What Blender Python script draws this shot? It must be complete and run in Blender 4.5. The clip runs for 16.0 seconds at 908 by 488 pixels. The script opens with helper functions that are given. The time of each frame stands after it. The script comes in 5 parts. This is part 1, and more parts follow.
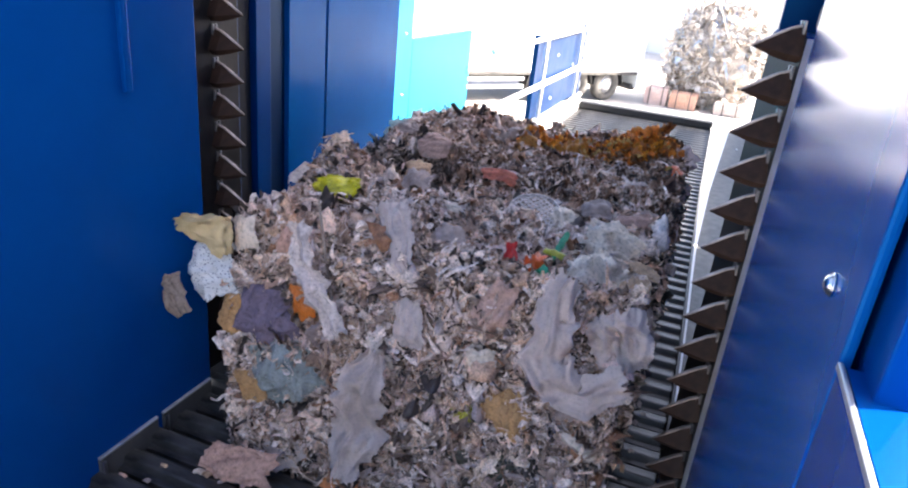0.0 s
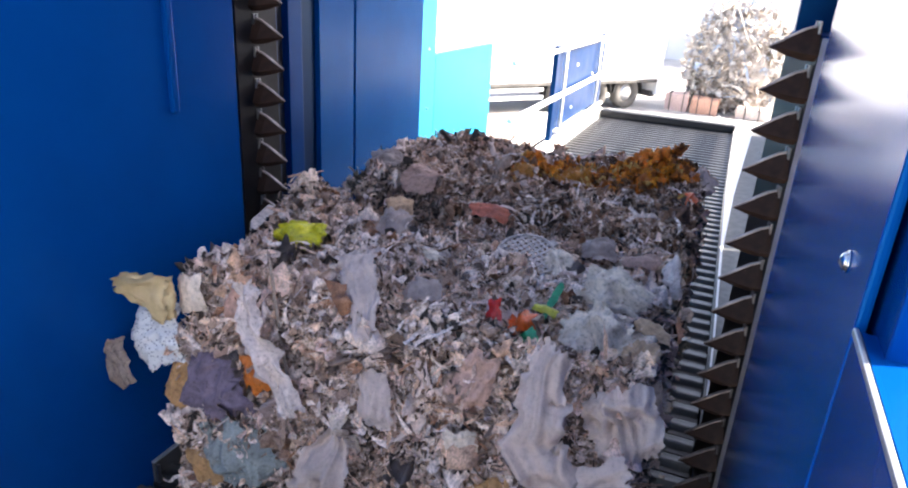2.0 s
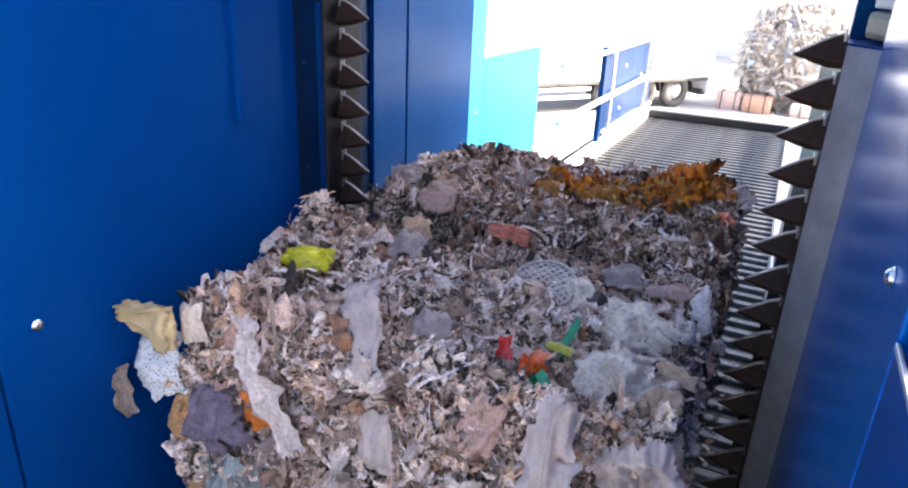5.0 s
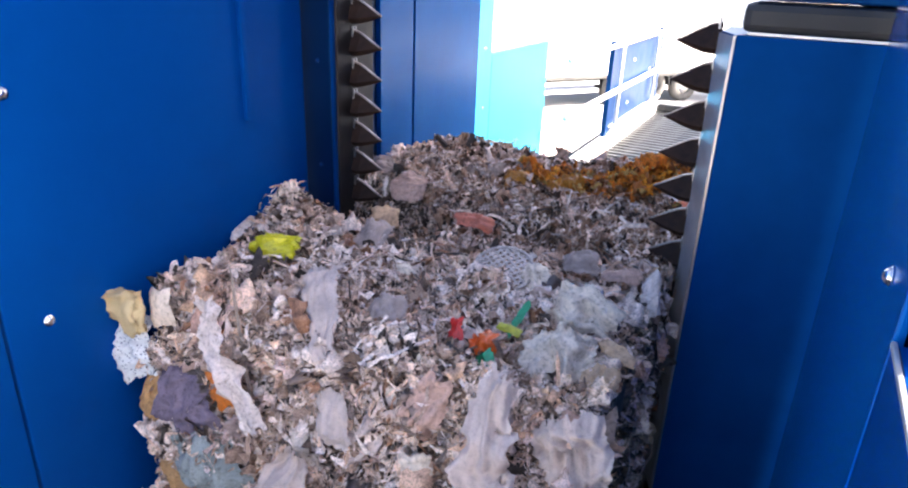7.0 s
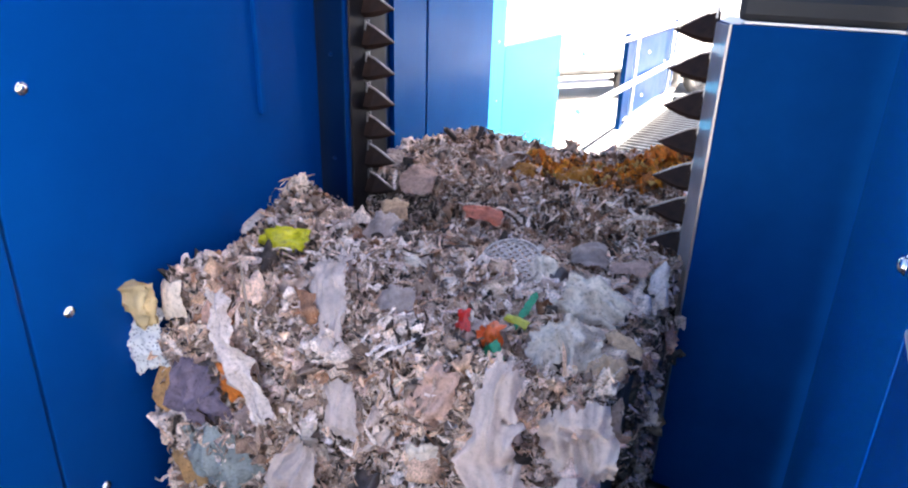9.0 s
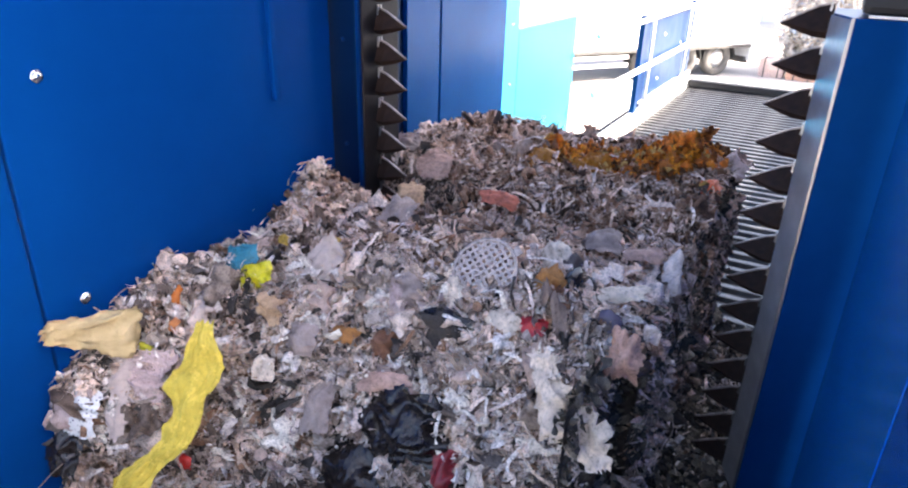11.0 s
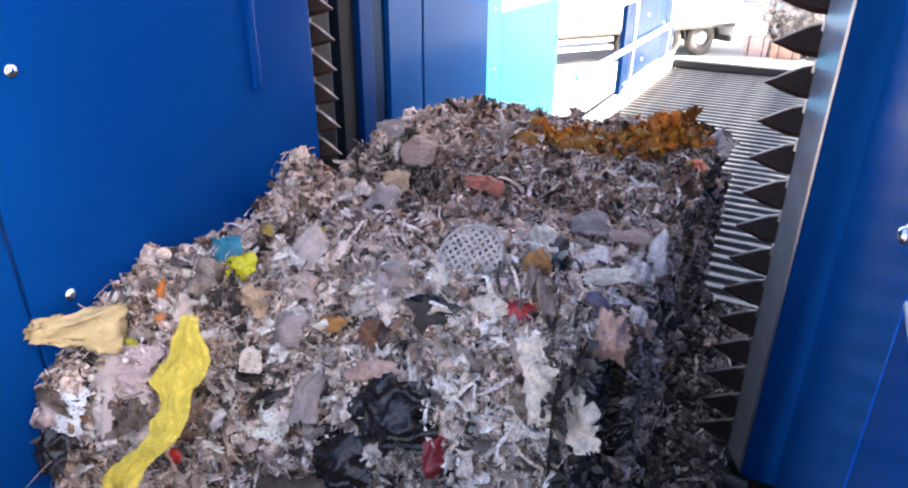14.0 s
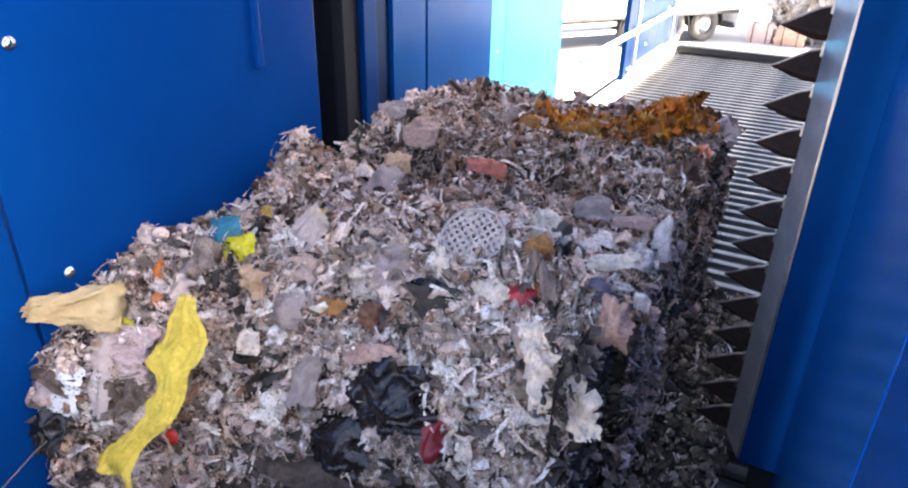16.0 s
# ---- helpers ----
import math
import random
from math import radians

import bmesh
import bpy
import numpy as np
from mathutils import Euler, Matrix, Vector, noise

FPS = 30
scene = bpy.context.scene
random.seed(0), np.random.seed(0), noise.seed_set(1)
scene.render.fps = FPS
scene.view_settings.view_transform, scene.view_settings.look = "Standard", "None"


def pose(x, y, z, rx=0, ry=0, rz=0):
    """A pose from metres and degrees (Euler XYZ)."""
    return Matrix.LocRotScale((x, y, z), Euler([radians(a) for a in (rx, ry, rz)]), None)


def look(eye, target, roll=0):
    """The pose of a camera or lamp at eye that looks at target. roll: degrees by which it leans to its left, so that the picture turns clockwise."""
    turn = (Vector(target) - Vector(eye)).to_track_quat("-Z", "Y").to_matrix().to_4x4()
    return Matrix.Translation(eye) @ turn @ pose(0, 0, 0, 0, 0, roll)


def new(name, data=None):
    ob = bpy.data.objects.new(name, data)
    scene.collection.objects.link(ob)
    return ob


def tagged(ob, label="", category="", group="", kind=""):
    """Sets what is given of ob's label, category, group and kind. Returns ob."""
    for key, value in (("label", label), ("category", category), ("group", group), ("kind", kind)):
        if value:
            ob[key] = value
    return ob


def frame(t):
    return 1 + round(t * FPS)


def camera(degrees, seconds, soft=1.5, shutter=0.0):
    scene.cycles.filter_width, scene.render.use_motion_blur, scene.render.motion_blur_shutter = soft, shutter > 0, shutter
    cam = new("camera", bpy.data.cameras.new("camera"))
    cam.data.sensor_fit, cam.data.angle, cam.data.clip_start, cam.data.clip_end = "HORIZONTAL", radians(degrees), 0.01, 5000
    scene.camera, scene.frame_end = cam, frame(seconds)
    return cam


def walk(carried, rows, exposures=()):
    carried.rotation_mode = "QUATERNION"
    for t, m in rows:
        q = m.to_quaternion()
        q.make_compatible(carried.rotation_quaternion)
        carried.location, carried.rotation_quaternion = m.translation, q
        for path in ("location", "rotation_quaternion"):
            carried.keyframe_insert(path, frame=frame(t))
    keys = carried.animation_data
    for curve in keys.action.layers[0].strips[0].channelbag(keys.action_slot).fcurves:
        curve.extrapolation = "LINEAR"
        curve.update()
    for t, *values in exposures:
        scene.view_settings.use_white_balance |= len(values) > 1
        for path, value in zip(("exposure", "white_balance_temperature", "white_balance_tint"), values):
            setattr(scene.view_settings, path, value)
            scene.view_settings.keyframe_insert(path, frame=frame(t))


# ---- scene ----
cam = camera(67.15, 16.0, soft=2.1, shutter=0.5)
PATH = [
    (0, pose(-0.000, -0.000, 1.506, 67.48, -5.55, 21.56)),
    (0.5, pose(0.007, -0.006, 1.507, 67.12, -4.78, 22.10)),
    (1, pose(0.005, -0.047, 1.499, 68.13, -4.07, 24.87)),
    (1.5, pose(0.014, -0.078, 1.506, 69.08, -3.63, 22.58)),
    (2, pose(0.007, -0.087, 1.509, 68.50, -3.33, 22.78)),
    (2.5, pose(0.009, -0.088, 1.513, 68.53, -3.23, 23.42)),
    (3, pose(0.015, -0.089, 1.515, 68.07, -3.03, 24.27)),
    (3.5, pose(0.010, -0.120, 1.524, 68.41, -2.69, 25.47)),
    (6, pose(0.009, -0.148, 1.558, 67.87, -2.22, 26.94)),
    (6.5, pose(0.013, -0.151, 1.561, 67.74, -2.11, 27.38)),
    (7, pose(0.020, -0.150, 1.559, 67.70, -2.14, 27.06)),
    (7.5, pose(0.027, -0.154, 1.546, 67.80, -1.38, 27.49)),
    (8, pose(0.017, -0.154, 1.540, 67.89, -1.18, 27.61)),
    (8.5, pose(0.022, -0.157, 1.552, 67.47, -1.59, 27.94)),
    (9, pose(0.025, -0.157, 1.556, 67.22, -1.61, 28.09)),
    (9.5, pose(0.017, -0.149, 1.557, 66.79, -1.76, 28.25)),
    (12, pose(0.024, -0.154, 1.578, 65.32, -1.40, 29.41)),
    (12.5, pose(0.031, -0.159, 1.566, 65.39, -1.17, 28.91)),
    (13, pose(0.021, -0.149, 1.573, 65.41, -0.79, 28.00)),
    (13.5, pose(0.021, -0.143, 1.575, 65.00, -0.68, 27.61)),
    (14, pose(0.026, -0.145, 1.566, 64.60, -0.41, 27.73)),
    (14.5, pose(0.017, -0.144, 1.567, 64.20, -0.64, 27.59)),
    (15, pose(0.001, -0.140, 1.565, 63.91, -0.73, 27.55)),
    (15.5, pose(-0.006, -0.136, 1.569, 63.39, -1.34, 28.12)),
    (16, pose(0.009, -0.138, 1.552, 63.32, -1.10, 27.96)),
]
EXPOSURES = [(0, 2.57, 6600, 11), (2.0, 2.36, 6600, 11), (3.5, 2.32, 6600, 11), (6.0, 2.74, 6600, 12), (9.5, 2.82, 6600, 12), (12.0, 2.80, 6800, 13), (16, 2.90, 6800, 13)]
walk(cam, PATH, EXPOSURES)

# ---- world, sun ----
SUN_ELEV, SUN_AZ = 38.0, 25.0     # degrees; azimuth counted from +x towards +y
world = bpy.data.worlds.new("world")
scene.world = world
world.use_nodes = True
wn = world.node_tree
sky = wn.nodes.new("ShaderNodeTexSky")
sky.sky_type = 'NISHITA'
sky.sun_disc = False
sky.air_density, sky.dust_density, sky.ozone_density = 0.7, 3.5, 0.2     # hazy pale sky
sky.sun_elevation = radians(SUN_ELEV)
sky.sun_rotation = radians(90 - SUN_AZ)
bg = wn.nodes["Background"]
bg.inputs["Strength"].default_value = 0.15
wn.links.new(sky.outputs[0], bg.inputs["Color"])
sun_data = bpy.data.lights.new("sun", 'SUN')
sun_data.energy, sun_data.angle, sun_data.color = 5.0, radians(0.55), (1.0, 0.95, 0.87)
sun = new("sun", sun_data)
sd = Vector((math.cos(radians(SUN_ELEV)) * math.cos(radians(SUN_AZ)), math.cos(radians(SUN_ELEV)) * math.sin(radians(SUN_AZ)), math.sin(radians(SUN_ELEV))))
sun.matrix_world = look(sd * 30, (0, 0, 0))


# ---- materials ----
def nodes_of(name):
    m = bpy.data.materials.new(name)
    m.use_nodes = True
    nt = m.node_tree
    return m, nt, nt.nodes["Principled BSDF"]


def link(nt, a, b):
    nt.links.new(a, b)


def noise_node(nt, scale, detail=4.0, rough=0.55, stretch=None):
    tc = nt.nodes.new("ShaderNodeTexCoord")
    n = nt.nodes.new("ShaderNodeTexNoise")
    n.inputs["Scale"].default_value, n.inputs["Detail"].default_value, n.inputs["Roughness"].default_value = scale, detail, rough
    if stretch:
        mp = nt.nodes.new("ShaderNodeMapping")
        mp.inputs["Scale"].default_value = stretch
        link(nt, tc.outputs["Object"], mp.inputs["Vector"])
        link(nt, mp.outputs[0], n.inputs["Vector"])
    else:
        link(nt, tc.outputs["Object"], n.inputs["Vector"])
    return n


def ramp_node(nt, fac, stops):
    r = nt.nodes.new("ShaderNodeValToRGB")
    el = r.color_ramp.elements
    while len(el) < len(stops):
        el.new(0.5)
    for e, (p, c) in zip(el, stops):
        e.position, e.color = p, (*c, 1)
    link(nt, fac, r.inputs["Fac"])
    return r


def surface(name, dark, light, rough=0.5, metal=0.0, scale=6.0, bump=0.1, bump_scale=60.0, spread=0.12, stretch=None, spec=0.5, bump_dist=0.002, tint=None):
    """A painted, metal or mineral surface: two tones in broad patches, fine relief, uneven gloss."""
    m, nt, b = nodes_of(name)
    n = noise_node(nt, scale, 6, 0.6, stretch)
    r = ramp_node(nt, n.outputs["Fac"], [(0.32, dark), (0.68, light)])
    link(nt, r.outputs[0], b.inputs["Base Color"])
    n2 = noise_node(nt, bump_scale, 5, 0.6, stretch)
    mr = nt.nodes.new("ShaderNodeMapRange")
    mr.inputs["To Min"].default_value, mr.inputs["To Max"].default_value = max(rough - spread, 0.03), min(rough + spread, 1)
    link(nt, n.outputs["Fac"], mr.inputs["Value"])
    link(nt, mr.outputs[0], b.inputs["Roughness"])
    b.inputs["Metallic"].default_value = metal
    b.inputs["Specular IOR Level"].default_value = spec
    if tint:
        b.inputs["Specular Tint"].default_value = (*tint, 1)
    bp = nt.nodes.new("ShaderNodeBump")
    bp.inputs["Strength"].default_value, bp.inputs["Distance"].default_value = bump, bump_dist
    link(nt, n2.outputs["Fac"], bp.inputs["Height"])
    link(nt, bp.outputs[0], b.inputs["Normal"])
    return m


def waste(name, stops, rough=0.75, scale=30.0, sheen=0.0, alpha_sss=0.0):
    """Mixed scraps: one colour an island out of a wide mix, dirtied by fine noise."""
    m, nt, b = nodes_of(name)
    g = nt.nodes.new("ShaderNodeNewGeometry")
    r = ramp_node(nt, g.outputs["Random Per Island"], stops)
    r.color_ramp.interpolation = 'CONSTANT'
    n = noise_node(nt, scale, 5, 0.65)
    r2 = ramp_node(nt, n.outputs["Fac"], [(0.32, (0.24, 0.19, 0.16)), (0.54, (1, 1, 1))])
    fine = noise_node(nt, 210.0, 4, 0.7)
    r3 = ramp_node(nt, fine.outputs["Fac"], [(0.36, (0.38, 0.33, 0.30)), (0.50, (1.05, 1.04, 1.03)), (0.64, (1.35, 1.33, 1.32))])
    mx = nt.nodes.new("ShaderNodeMix")
    mx.data_type, mx.blend_type = 'RGBA', 'MULTIPLY'
    mx.inputs[0].default_value = 0.8
    link(nt, r.outputs[0], mx.inputs[6])
    link(nt, r2.outputs[0], mx.inputs[7])
    mx2 = nt.nodes.new("ShaderNodeMix")
    mx2.data_type, mx2.blend_type = 'RGBA', 'MULTIPLY'
    mx2.inputs[0].default_value = 0.8
    link(nt, mx.outputs[2], mx2.inputs[6])
    link(nt, r3.outputs[0], mx2.inputs[7])
    link(nt, mx2.outputs[2], b.inputs["Base Color"])
    b.inputs["Roughness"].default_value = rough
    bp = nt.nodes.new("ShaderNodeBump")
    bp.inputs["Strength"].default_value, bp.inputs["Distance"].default_value = 0.5, 0.004
    n3 = noise_node(nt, 160.0, 3, 0.6)
    link(nt, n3.outputs["Fac"], bp.inputs["Height"])
    link(nt, bp.outputs[0], b.inputs["Normal"])
    return m


def warmed(stops, r, g, b, warm_cap=(1.0, 1.0)):
    """Stops tinted warm against the blue ambient light; the cap keeps the palest as warm as the rest."""
    out = []
    for p, c in stops:
        red = min(c[0] * r, 0.92)
        out.append((p, (red, min(c[1] * g, red * warm_cap[0]), min(c[2] * b, red * warm_cap[1]))))
    return out


def scrap_mat(name, col, rough=0.6, var=0.35, scale=25.0, sheer=0.0):
    """One scrap's own colour, creased and soiled; sheer lets light through thin film."""
    col = tuple(min(c * k, 0.9) for c, k in zip(col, (1.18, 1.0, 0.92)))     # warmed in the colour to offset the blue ambient light
    dark = tuple(c * (1 - var) for c in col)
    m = surface(name, dark, col, rough, 0, scale, 0.45, 70.0, bump_dist=0.004)
    b = m.node_tree.nodes["Principled BSDF"]
    nt = m.node_tree
    spots_n = noise_node(nt, 95.0, 6, 0.72)
    grime = ramp_node(nt, spots_n.outputs["Fac"], [(0.34, (0.30, 0.26, 0.23)), (0.47, (0.86, 0.85, 0.84)), (0.62, (1.08, 1.08, 1.08))])
    mx = nt.nodes.new("ShaderNodeMix")
    mx.data_type, mx.blend_type = 'RGBA', 'MULTIPLY'
    mx.inputs[0].default_value = 0.35 if sheer else 0.75
    link(nt, b.inputs["Base Color"].links[0].from_socket, mx.inputs[6])
    link(nt, grime.outputs[0], mx.inputs[7])
    link(nt, mx.outputs[2], b.inputs["Base Color"])
    if sheer:
        b.inputs["Transmission Weight"].default_value = sheer
        b.inputs["IOR"].default_value = 1.1
    return m


BLUE = surface("blue_paint", (0.0, 0.045, 0.215), (0.0, 0.054, 0.245), 0.22, 0, 2.5, 0.035, 35.0, 0.06, spec=0.28, bump_dist=0.003, tint=(0.02, 0.3, 1.0))
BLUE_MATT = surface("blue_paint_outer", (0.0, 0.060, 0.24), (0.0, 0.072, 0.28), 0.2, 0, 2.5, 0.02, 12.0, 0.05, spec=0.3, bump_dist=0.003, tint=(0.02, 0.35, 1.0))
# glossier than BLUE; its brighter base holds the skylight on the right wall
BLUE_GLOSS_LIT = surface("blue_paint_polished_lit", (0.0, 0.078, 0.30), (0.0, 0.090, 0.335), 0.19, 0, 1.2, 0.004, 6.0, 0.03, bump_dist=0.003, spec=0.35, tint=(0.05, 0.4, 1.0))
# darker copy of BLUE, the shade on jaws and recesses put into the colour
BLUE_SHADED = surface("blue_paint_shaded", (0.0, 0.026, 0.125), (0.0003, 0.038, 0.165), 0.36, 0, 5.0, 0.08, 60.0, 0.1, spec=0.3, tint=(0.02, 0.3, 1.0))
# pale blue paint, lifted further for the strong sun on these panels
SKY_BLUE_LIT = surface("pale_blue_lit_paint", (0.012, 0.20, 0.38), (0.02, 0.24, 0.44), 0.4, 0, 2.0, 0.03, 35.0, 0.06, spec=0.3)
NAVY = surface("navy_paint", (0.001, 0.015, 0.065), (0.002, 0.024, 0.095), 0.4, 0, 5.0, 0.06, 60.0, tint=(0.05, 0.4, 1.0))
# blue darkened further, for faces that get little light
DEEP_SHADE = surface("deep_navy_shaded", (0.0003, 0.006, 0.030), (0.0006, 0.010, 0.045), 0.4, 0, 5.0, 0.06, 60.0, tint=(0.05, 0.4, 1.0))
BLACK = surface("black_rubber", (0.006, 0.006, 0.007), (0.014, 0.014, 0.015), 0.55, 0, 9.0, 0.1, 90.0)
# near-black colour standing in for the shade of deep gaps
VOID = surface("cavity_shade", (0.004, 0.005, 0.008), (0.008, 0.01, 0.015), 0.8, 0, 9.0, 0.1, 90.0)
STEEL = surface("dark_steel_slat", (0.026, 0.025, 0.025), (0.15, 0.142, 0.138), 0.40, 0.6, 14.0, 0.25, 120.0, 0.15, stretch=(0.4, 1, 1))
TOOTH = surface("rusty_tooth_steel", (0.010, 0.005, 0.0035), (0.036, 0.018, 0.012), 0.7, 0.0, 18.0, 0.3, 150.0, 0.15, spec=0.2)
BRIGHT = surface("worn_bright_steel", (0.26, 0.26, 0.27), (0.40, 0.40, 0.41), 0.32, 0.95, 12.0, 0.2, 100.0, 0.1)
GALV = surface("galvanised_steel", (0.45, 0.46, 0.47), (0.62, 0.63, 0.64), 0.35, 0.6, 16.0, 0.1, 90.0, 0.12)
# pale worn steel; on the jaw its paleness stands for reflected sky and yard
NOSE_EDGE = surface("worn_pale_lit_steel", (0.44, 0.43, 0.44), (0.62, 0.61, 0.62), 0.38, 0.6, 12.0, 0.2, 100.0, 0.1)
# steel painted dark for the shade and dark reflections behind the teeth
NOSE = surface("dark_shaded_steel", (0.008, 0.007, 0.008), (0.03, 0.026, 0.024), 0.5, 0.3, 9.0, 0.2, 90.0)
APRON = surface("dull_apron_steel", (0.07, 0.068, 0.068), (0.15, 0.145, 0.14), 0.55, 0.1, 16.0, 0.2, 90.0, 0.12, spec=0.25)
WHITE = surface("white_paint", (0.68, 0.68, 0.68), (0.82, 0.82, 0.81), 0.45, 0, 6.0, 0.06, 60.0)
TRAILER = surface("trailer_white", (0.72, 0.72, 0.72), (0.82, 0.82, 0.82), 0.4, 0, 0.6, 0.05, 10.0)
CONCRETE = surface("yard_concrete", (0.33, 0.31, 0.29), (0.48, 0.46, 0.43), 0.9, 0, 0.35, 0.5, 8.0, 0.05, bump_dist=0.01)
TYRE = surface("tyre_rubber", (0.06, 0.056, 0.052), (0.13, 0.12, 0.11), 0.85, 0, 6.0, 0.3, 50.0)
GREY_STEEL = surface("chassis_grey", (0.05, 0.05, 0.05), (0.13, 0.12, 0.11), 0.6, 0.3, 3.0, 0.2, 30.0)
FACADE = surface("hall_cladding", (0.72, 0.71, 0.70), (0.80, 0.79, 0.78), 0.7, 0, 0.5, 0.1, 6.0)
CHROME = surface("zinc_bolt", (0.6, 0.6, 0.6), (0.75, 0.75, 0.74), 0.22, 1.0, 30.0, 0.05, 200.0)


# ---- mesh helpers ----
def part(name, bm, material, parent=None, label="", smooth=False):
    me = bpy.data.meshes.new(name)
    bm.to_mesh(me)
    bm.free()
    me.materials.append(material)
    if smooth:
        me.polygons.foreach_set("use_smooth", [True] * len(me.polygons))
    ob = new(name, me)
    ob.parent = parent
    if label:
        tagged(ob, label)
    return ob


def add_box(bm, lo, hi, bevel=0.0, m=None):
    r = bmesh.ops.create_cube(bm, size=1)
    c = [(a + b) / 2 for a, b in zip(lo, hi)]
    s = [abs(b - a) for a, b in zip(lo, hi)]
    for v in r["verts"]:
        v.co = Vector((v.co[i] * s[i] + c[i] for i in range(3)))
    if bevel:
        edges = list({e for v in r["verts"] for e in v.link_edges})
        out = bmesh.ops.bevel(bm, geom=edges, offset=bevel, segments=2, affect='EDGES', profile=0.6)
        verts = list({v for f in out["faces"] for v in f.verts} | {v for v in r["verts"] if v.is_valid})
    else:
        verts = r["verts"]
    if m is not None:
        bmesh.ops.transform(bm, matrix=m, verts=verts)
    return verts


def box(lo, hi, bevel=0.0, m=None):
    bm = bmesh.new()
    add_box(bm, lo, hi, bevel, m)
    return bm


def add_rod(bm, a, b, r, seg=10):
    a, b = Vector(a), Vector(b)
    q = (b - a).to_track_quat('Z', 'Y').to_matrix().to_4x4()
    bmesh.ops.create_cone(bm, cap_ends=True, segments=seg, radius1=r, radius2=r, depth=(b - a).length, matrix=Matrix.Translation((a + b) / 2) @ q)


def rod(a, b, r, seg=10):
    bm = bmesh.new()
    add_rod(bm, a, b, r, seg)
    return bm


def prism(points, lo, hi, axis='z'):
    """A closed prism over a plan polygon between two heights."""
    bm = bmesh.new()
    put = {'z': lambda p, h: (p[0], p[1], h), 'x': lambda p, h: (h, p[0], p[1]), 'y': lambda p, h: (p[0], h, p[1])}[axis]
    a = [bm.verts.new(put(p, lo)) for p in points]
    b = [bm.verts.new(put(p, hi)) for p in points]
    bm.faces.new(a[::-1])
    bm.faces.new(b)
    for i in range(len(points)):
        j = (i + 1) % len(points)
        bm.faces.new((a[i], a[j], b[j], b[i]))
    bmesh.ops.recalc_face_normals(bm, faces=bm.faces)
    return bm


def bolt_bm(m, r=0.011):
    """A domed cap bolt on its washer, axis along local z."""
    bm = bmesh.new()
    bmesh.ops.create_cone(bm, cap_ends=True, segments=20, radius1=r * 1.25, radius2=r * 1.25, depth=0.003, matrix=m @ Matrix.Translation((0, 0, 0.0015)))
    bmesh.ops.create_uvsphere(bm, u_segments=18, v_segments=10, radius=r, matrix=m @ Matrix.Translation((0, 0, 0.003)) @ Matrix.Diagonal((1, 1, 0.7, 1)))
    return bm


def structure(ob, label=""):
    return tagged(ob, label, kind="structure")


# ---- plan, metres ----
XL, XR = -1.452, 0.164            # inner faces of the two side walls
Y_END = 1.672                     # where the side walls stop, before the jaws
XS = -1.62                        # outer wall behind the jaw
TOP = 2.4
TOP_R = 3.2
GROUND = -2.1
CONV = (-1.5, 0.10)               # slats' span in x
Y_CONV = 8.4

# ---- ground and yard ----
bm = bmesh.new()
bmesh.ops.create_grid(bm, x_segments=60, y_segments=60, size=400)
for v in bm.verts:
    v.co.z = GROUND + 0.02 * noise.noise(v.co * 0.05)
structure(part("ground", bm, CONCRETE), "pale sunlit concrete yard, dusty and worn")

# ---- the side walls of the machine ----
wl = structure(part("wall_left", box((XL - 0.06, 0.600, -0.12), (XL, Y_END, TOP), 0.004), BLUE), "glossy blue painted steel side wall")
part("near_panel", box((XL - 0.06, -0.35, -0.12), (XL - 0.004, 0.594, TOP), 0.004), BLUE, wl)
# pressed crease
part("crease", box((XL - 0.002, 1.386, 1.10), (XL + 0.015, 1.412, TOP - 0.02), 0.005), BLUE, wl)
for z in (0.214, 0.745, 1.276, 1.807, 2.338):
    part("bolt", bolt_bm(pose(XL, 0.697, z, 0, 90, 0)), CHROME, wl, "domed zinc bolt head", True)
# kerb strips along the wall's foot
for a, b in ((1.175, 1.405), (1.43, 1.66)):
    ks = part("kerb_strip", box((XL + 0.001, a, -0.05), (XL + 0.012, b, 0.044), 0.002), GREY_STEEL, wl, "worn angle strip along the wall's foot")
    part("worn_lit_edge", box((XL + 0.001, a, 0.045), (XL + 0.014, b, 0.052), 0.002), NOSE_EDGE, ks)
    part("end_lug", box((XL + 0.013, a + 0.002, -0.05), (XL + 0.024, a + 0.012, 0.040), 0.002), BRIGHT, ks)

wr = structure(part("wall_right", box((XR, 0.66, -0.12), (XR + 0.012, 1.655, TOP_R), 0.004), BLUE_GLOSS_LIT), "glossy blue painted steel side wall")
for z in (0.16, 0.69, 1.223, 1.75, 2.28):
    part("bolt", bolt_bm(pose(XR, 0.781, z, 0, -90, 0)), CHROME, wr, "domed zinc bolt head", True)
part("return_panel", box((XR + 0.02, 0.60, -0.12), (XR + 0.05, 1.60, TOP_R), 0.003), BLUE, wr)
# low parapet beside the camera's place, with a capped edge
lp = structure(part("parapet", box((XR, -0.6, -0.12), (XR + 0.02, 0.655, 1.185), 0.003), BLUE), "low blue steel parapet with a bright edge")
part("capping", box((XR - 0.002, -0.6, 1.187), (XR + 0.004, 0.657, 1.195), 0.002), GALV, lp)
